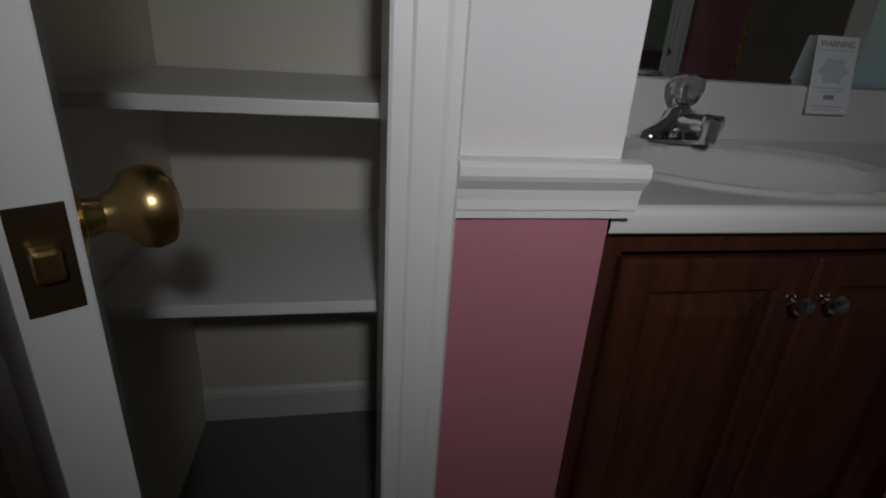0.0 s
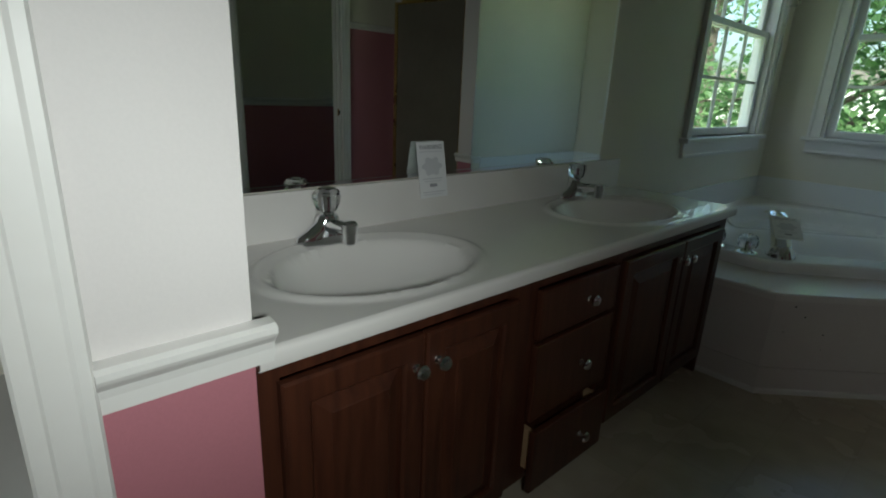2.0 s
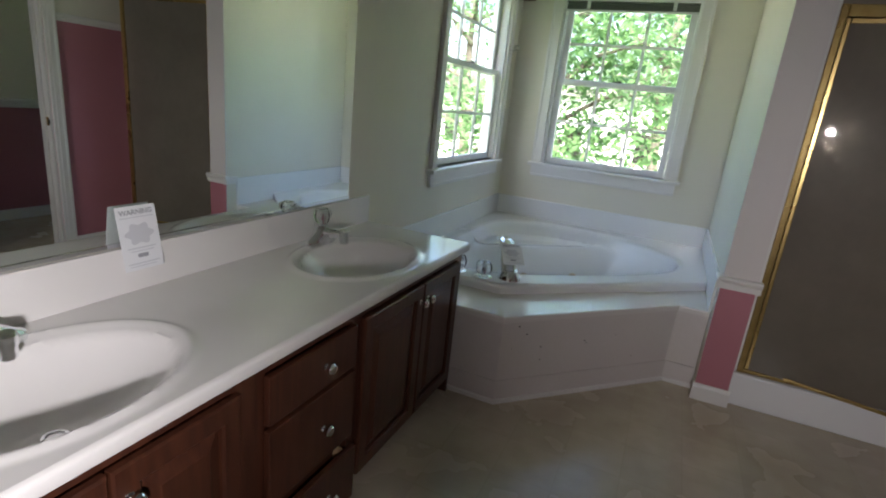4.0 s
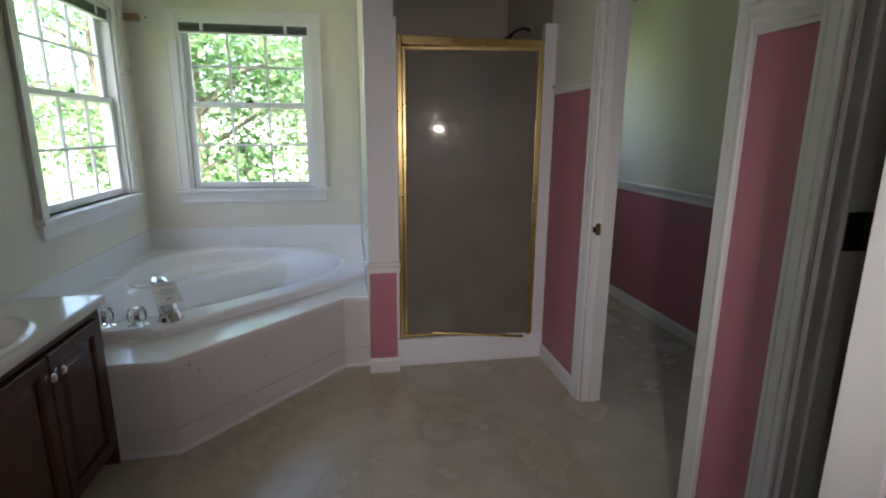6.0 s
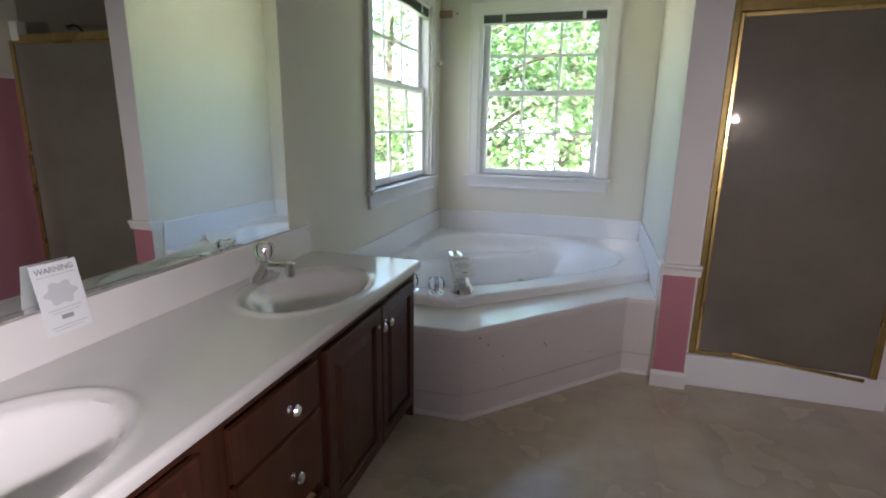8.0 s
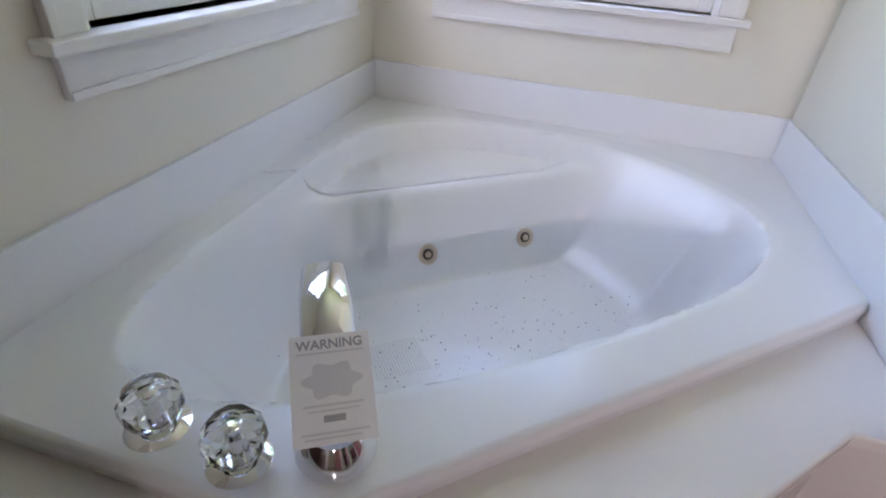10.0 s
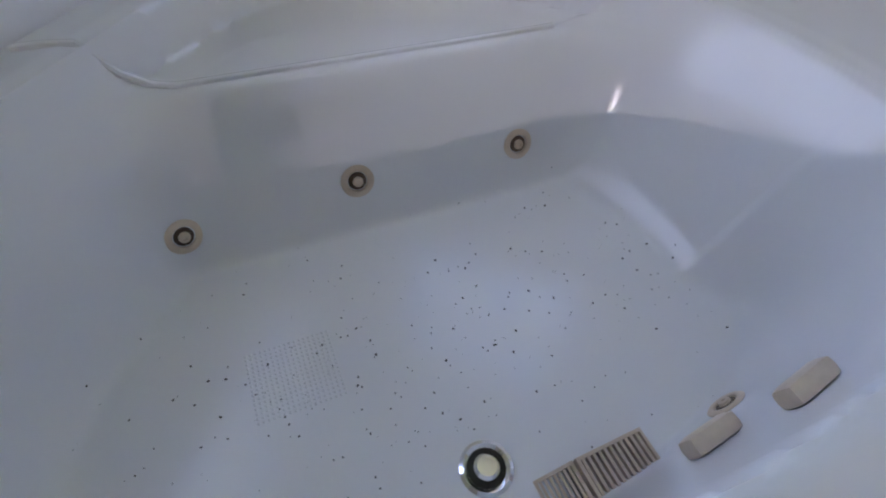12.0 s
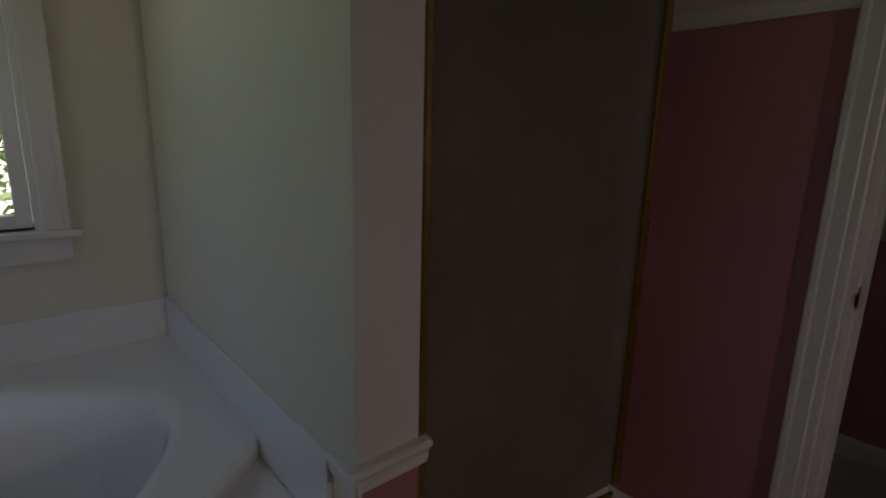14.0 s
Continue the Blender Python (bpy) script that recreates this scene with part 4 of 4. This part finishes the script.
dr = part("shower_door", ajar(boxes(((FL + 0.03, SH_Y - 0.012, FB + 0.02), (FL + 0.048, SH_Y + 0.012, FT - 0.055)), ((FR - 0.062, SH_Y - 0.016, FB + 0.02), (FR - 0.032, SH_Y + 0.012, FT - 0.055)), ((FL + 0.048, SH_Y - 0.012, FT - 0.075), (FR - 0.062, SH_Y + 0.012, FT - 0.055)), bevel=0.003)), BRASS, shower, "brass rails of the shower door standing ajar")
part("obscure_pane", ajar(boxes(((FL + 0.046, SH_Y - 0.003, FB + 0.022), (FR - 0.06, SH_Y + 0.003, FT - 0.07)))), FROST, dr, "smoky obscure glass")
bm = boxes(((0, -0.006, -0.008), (0.56, 0.006, 0.008)), bevel=0.002)
bmesh.ops.transform(bm, matrix=AJAR @ pose(2.03, SH_Y - 0.026, FB + 0.035, 0, 2.6, 0), verts=bm.verts)
part("loose_bottom_rail", bm, BRASS, dr, "bent loose bottom rail")
bm = bmesh.new()
add_sweep(bm, [(RIGHT - 0.012, -0.95, 2.06), (RIGHT - 0.07, -0.95, 2.07), (RIGHT - 0.12, -0.95, 2.05), (RIGHT - 0.15, -0.95, 2.02)], circle(0.01, 10), Vector((0, 1, 0)))
head = part("shower_head_arm", bm, DARK, shower, "dark bent shower arm", True)
part("rose", lathe([(0.012, 0.03), (0.016, 0.01), (0.034, -0.02), (0.036, -0.032), (0.03, -0.035)], pose(RIGHT - 0.165, -0.95, 2.0, 0, 35, 0), 18), DARK, head, smooth=True)
part("escutcheon", lathe([(0.03, 0), (0.026, 0.008), (0.012, 0.012)], pose(RIGHT - 0.012, -0.95, 2.06, 0, -90, 0), 18), CHROME, head, smooth=True)

# ---- closet shelves and its door ----
for z in (0.865, 0.575):
    s = thing("closet_shelf", (0.22, -4.5, z), "white painted wooden closet shelf", "shelf", "closet shelves")
    part("board", boxes(((0.002, -4.788, z - 0.02), (0.44, VAN_NEAR - 0.112, z)), bevel=0.002), TRIM, s)
    part("cleat", boxes(((0.002, -4.788, z - 0.055), (0.02, VAN_NEAR - 0.112, z - 0.02))), TRIM, s)
HX, HY = 0.605, -4.765
DEDGE = Vector((0.865, -4.575))
dirv = (DEDGE - Vector((HX, HY)))
dlen = dirv.length
ang = math.degrees(math.atan2(dirv.y, dirv.x))
DM = pose(HX, HY, 0, 0, 0, ang)
door = thing("door_1", (HX, HY, 0), "white painted closet door standing ajar, brass knob", "door", kind="structure")


def door_part(name, bm, mat, parent, label="", smooth=False):
    bmesh.ops.transform(bm, matrix=DM, verts=bm.verts)
    return part(name, bm, mat, parent, label, smooth)


door_part("leaf", boxes(((0.0, -0.0175, 0.012), (dlen, 0.0175, 2.03)), bevel=0.002), TRIM, door)
LZ = 0.834
dk = door_part("latch_plate", boxes(((dlen - 0.0005, -0.0125, LZ - 0.029), (dlen + 0.001, 0.0125, LZ + 0.029))), AGED, door, "dull brass latch plate")
door_part("latch_bolt", boxes(((dlen, -0.007, LZ - 0.009), (dlen + 0.010, 0.006, LZ + 0.009)), bevel=0.003), BRASS, dk)
for sgn in (1, -1):
    m = pose(dlen - 0.06, sgn * 0.0175, LZ, -90 * sgn, 0, 0)
    door_part("rosette", lathe([(0.032, 0), (0.032, 0.003), (0.026, 0.008), (0.014, 0.011), (0.011, 0.024)], m, 26), BRASS, door, "polished brass rosette", True)
    door_part("door_knob", lathe([(0.011, 0.02), (0.014, 0.03), (0.025, 0.038), (0.0285, 0.050), (0.027, 0.058), (0.018, 0.064), (0.006, 0.065)], m, 26), BRASS, door, "polished brass knob", True)

# ---- outdoors ----
setting("ground", boxes(((-400, -400, FLOOR_LOW - 0.2), (400, 400, FLOOR_LOW))), LAWN, "green lawn reaching the horizon")
setting("road", boxes(((-7, 9, FLOOR_LOW), (9, 14, FLOOR_LOW + 0.02)), ((-16, -6, FLOOR_LOW), (-7, 14, FLOOR_LOW + 0.02))), CONCRETE, "pale concrete drive")


def tree(at, height, spread, seed, leaves):
    r = random.Random(seed)
    x, y, z = at
    t = thing("tree", at, "leafy green shade tree outside the window", "tree", "garden trees")
    bm = bmesh.new()
    top_z = z + height * 0.85
    add_sweep(bm, [(x + 0.15 * math.sin(k), y + 0.12 * math.cos(k * 1.3), z + (top_z - z) * k / 7, 1 - 0.11 * k, 1 - 0.11 * k) for k in range(8)], circle(height * 0.022, 10), Vector((0, 1, 0)))
    tips = []
    for k in range(16):
        a, h = r.uniform(0, 6.28), r.uniform(0.3, 0.85)
        p0 = Vector((x, y, z + (top_z - z) * h))
        reach = spread * (1.1 - 0.5 * h) * r.uniform(0.6, 1.0)
        p3 = p0 + Vector((math.cos(a) * reach, math.sin(a) * reach, r.uniform(0.1, 0.5) * reach))
        pm = (p0 + p3) / 2 + Vector((0, 0, 0.12 * reach))
        add_sweep(bm, [(*p0, 1, 1), (*pm, 0.6, 0.6), (*p3, 0.2, 0.2)], circle(height * 0.008, 6), Vector((0.1, 0.2, 1)))
        tips += [pm, p3, (pm + p3) / 2, p0.lerp(pm, 0.6)]
    part("trunk", bm, BARK, t)
    verts, faces = [], []
    for _ in range(leaves):
        c = r.choice(tips)
        s = spread * 0.2
        p = c + Vector((r.gauss(0, s), r.gauss(0, s), r.gauss(0, s * 0.6)))
        q = Euler((r.uniform(-0.9, 0.9), r.uniform(-0.9, 0.9), r.uniform(0, 6.3))).to_matrix()
        w = r.uniform(0.06, 0.13)
        i = len(verts)
        verts += [p + q @ Vector(v) * w for v in ((-1, 0, 0), (-0.2, -0.55, 0.08), (1, 0, -0.1), (-0.2, 0.55, 0.08))]
        faces.append((i, i + 1, i + 2, i + 3))
    me = bpy.data.meshes.new("crown")
    me.from_pydata(verts, [], faces)
    me.materials.append(LEAF)
    crown = new("crown", me)
    crown.parent = t
    crown.matrix_parent_inverse = t.matrix_basis.inverted()
    return t


for at, h, s, seed, n in (((2.6, 6.2, FLOOR_LOW), 9.0, 2.8, 3, 6800), ((-1.5, 7.5, FLOOR_LOW), 9.5, 3.0, 4, 6300), ((-5.5, 3.6, FLOOR_LOW), 9.0, 2.9, 5, 6300),
                          ((-8.5, 8.5, FLOOR_LOW), 10.0, 3.2, 6, 6000), ((0.6, 14.5, FLOOR_LOW), 11.0, 4.0, 8, 6000), ((6.5, 12.0, FLOOR_LOW), 11.0, 3.8, 9, 5000), ((-6.5, 15.0, FLOOR_LOW), 12.0, 4.2, 10, 5000)):
    tree(at, h, s, seed, n)
house = thing("neighbour_house", (-3, 24, FLOOR_LOW), "white sided neighbouring house beyond the trees", "house")
part("wall", boxes(((-12, 22, FLOOR_LOW), (6, 30, FLOOR_LOW + 5.5))), SIDING, house)
part("roof", prism([(-12.4, 21.6), (6.4, 21.6), (6.4, 30.4), (-12.4, 30.4)], FLOOR_LOW + 5.5, FLOOR_LOW + 5.9), ROOF, house)
for k in range(5):
    wd = part("window", boxes(((-10.5 + 3.3 * k, 21.93, FLOOR_LOW + 2.6), (-9.5 + 3.3 * k, 22.0, FLOOR_LOW + 4.2))), VINYL, house)
    part("window_pane", boxes(((-10.4 + 3.3 * k, 21.9, FLOOR_LOW + 2.7), (-9.6 + 3.3 * k, 21.93, FLOOR_LOW + 4.1))), DARK, wd)
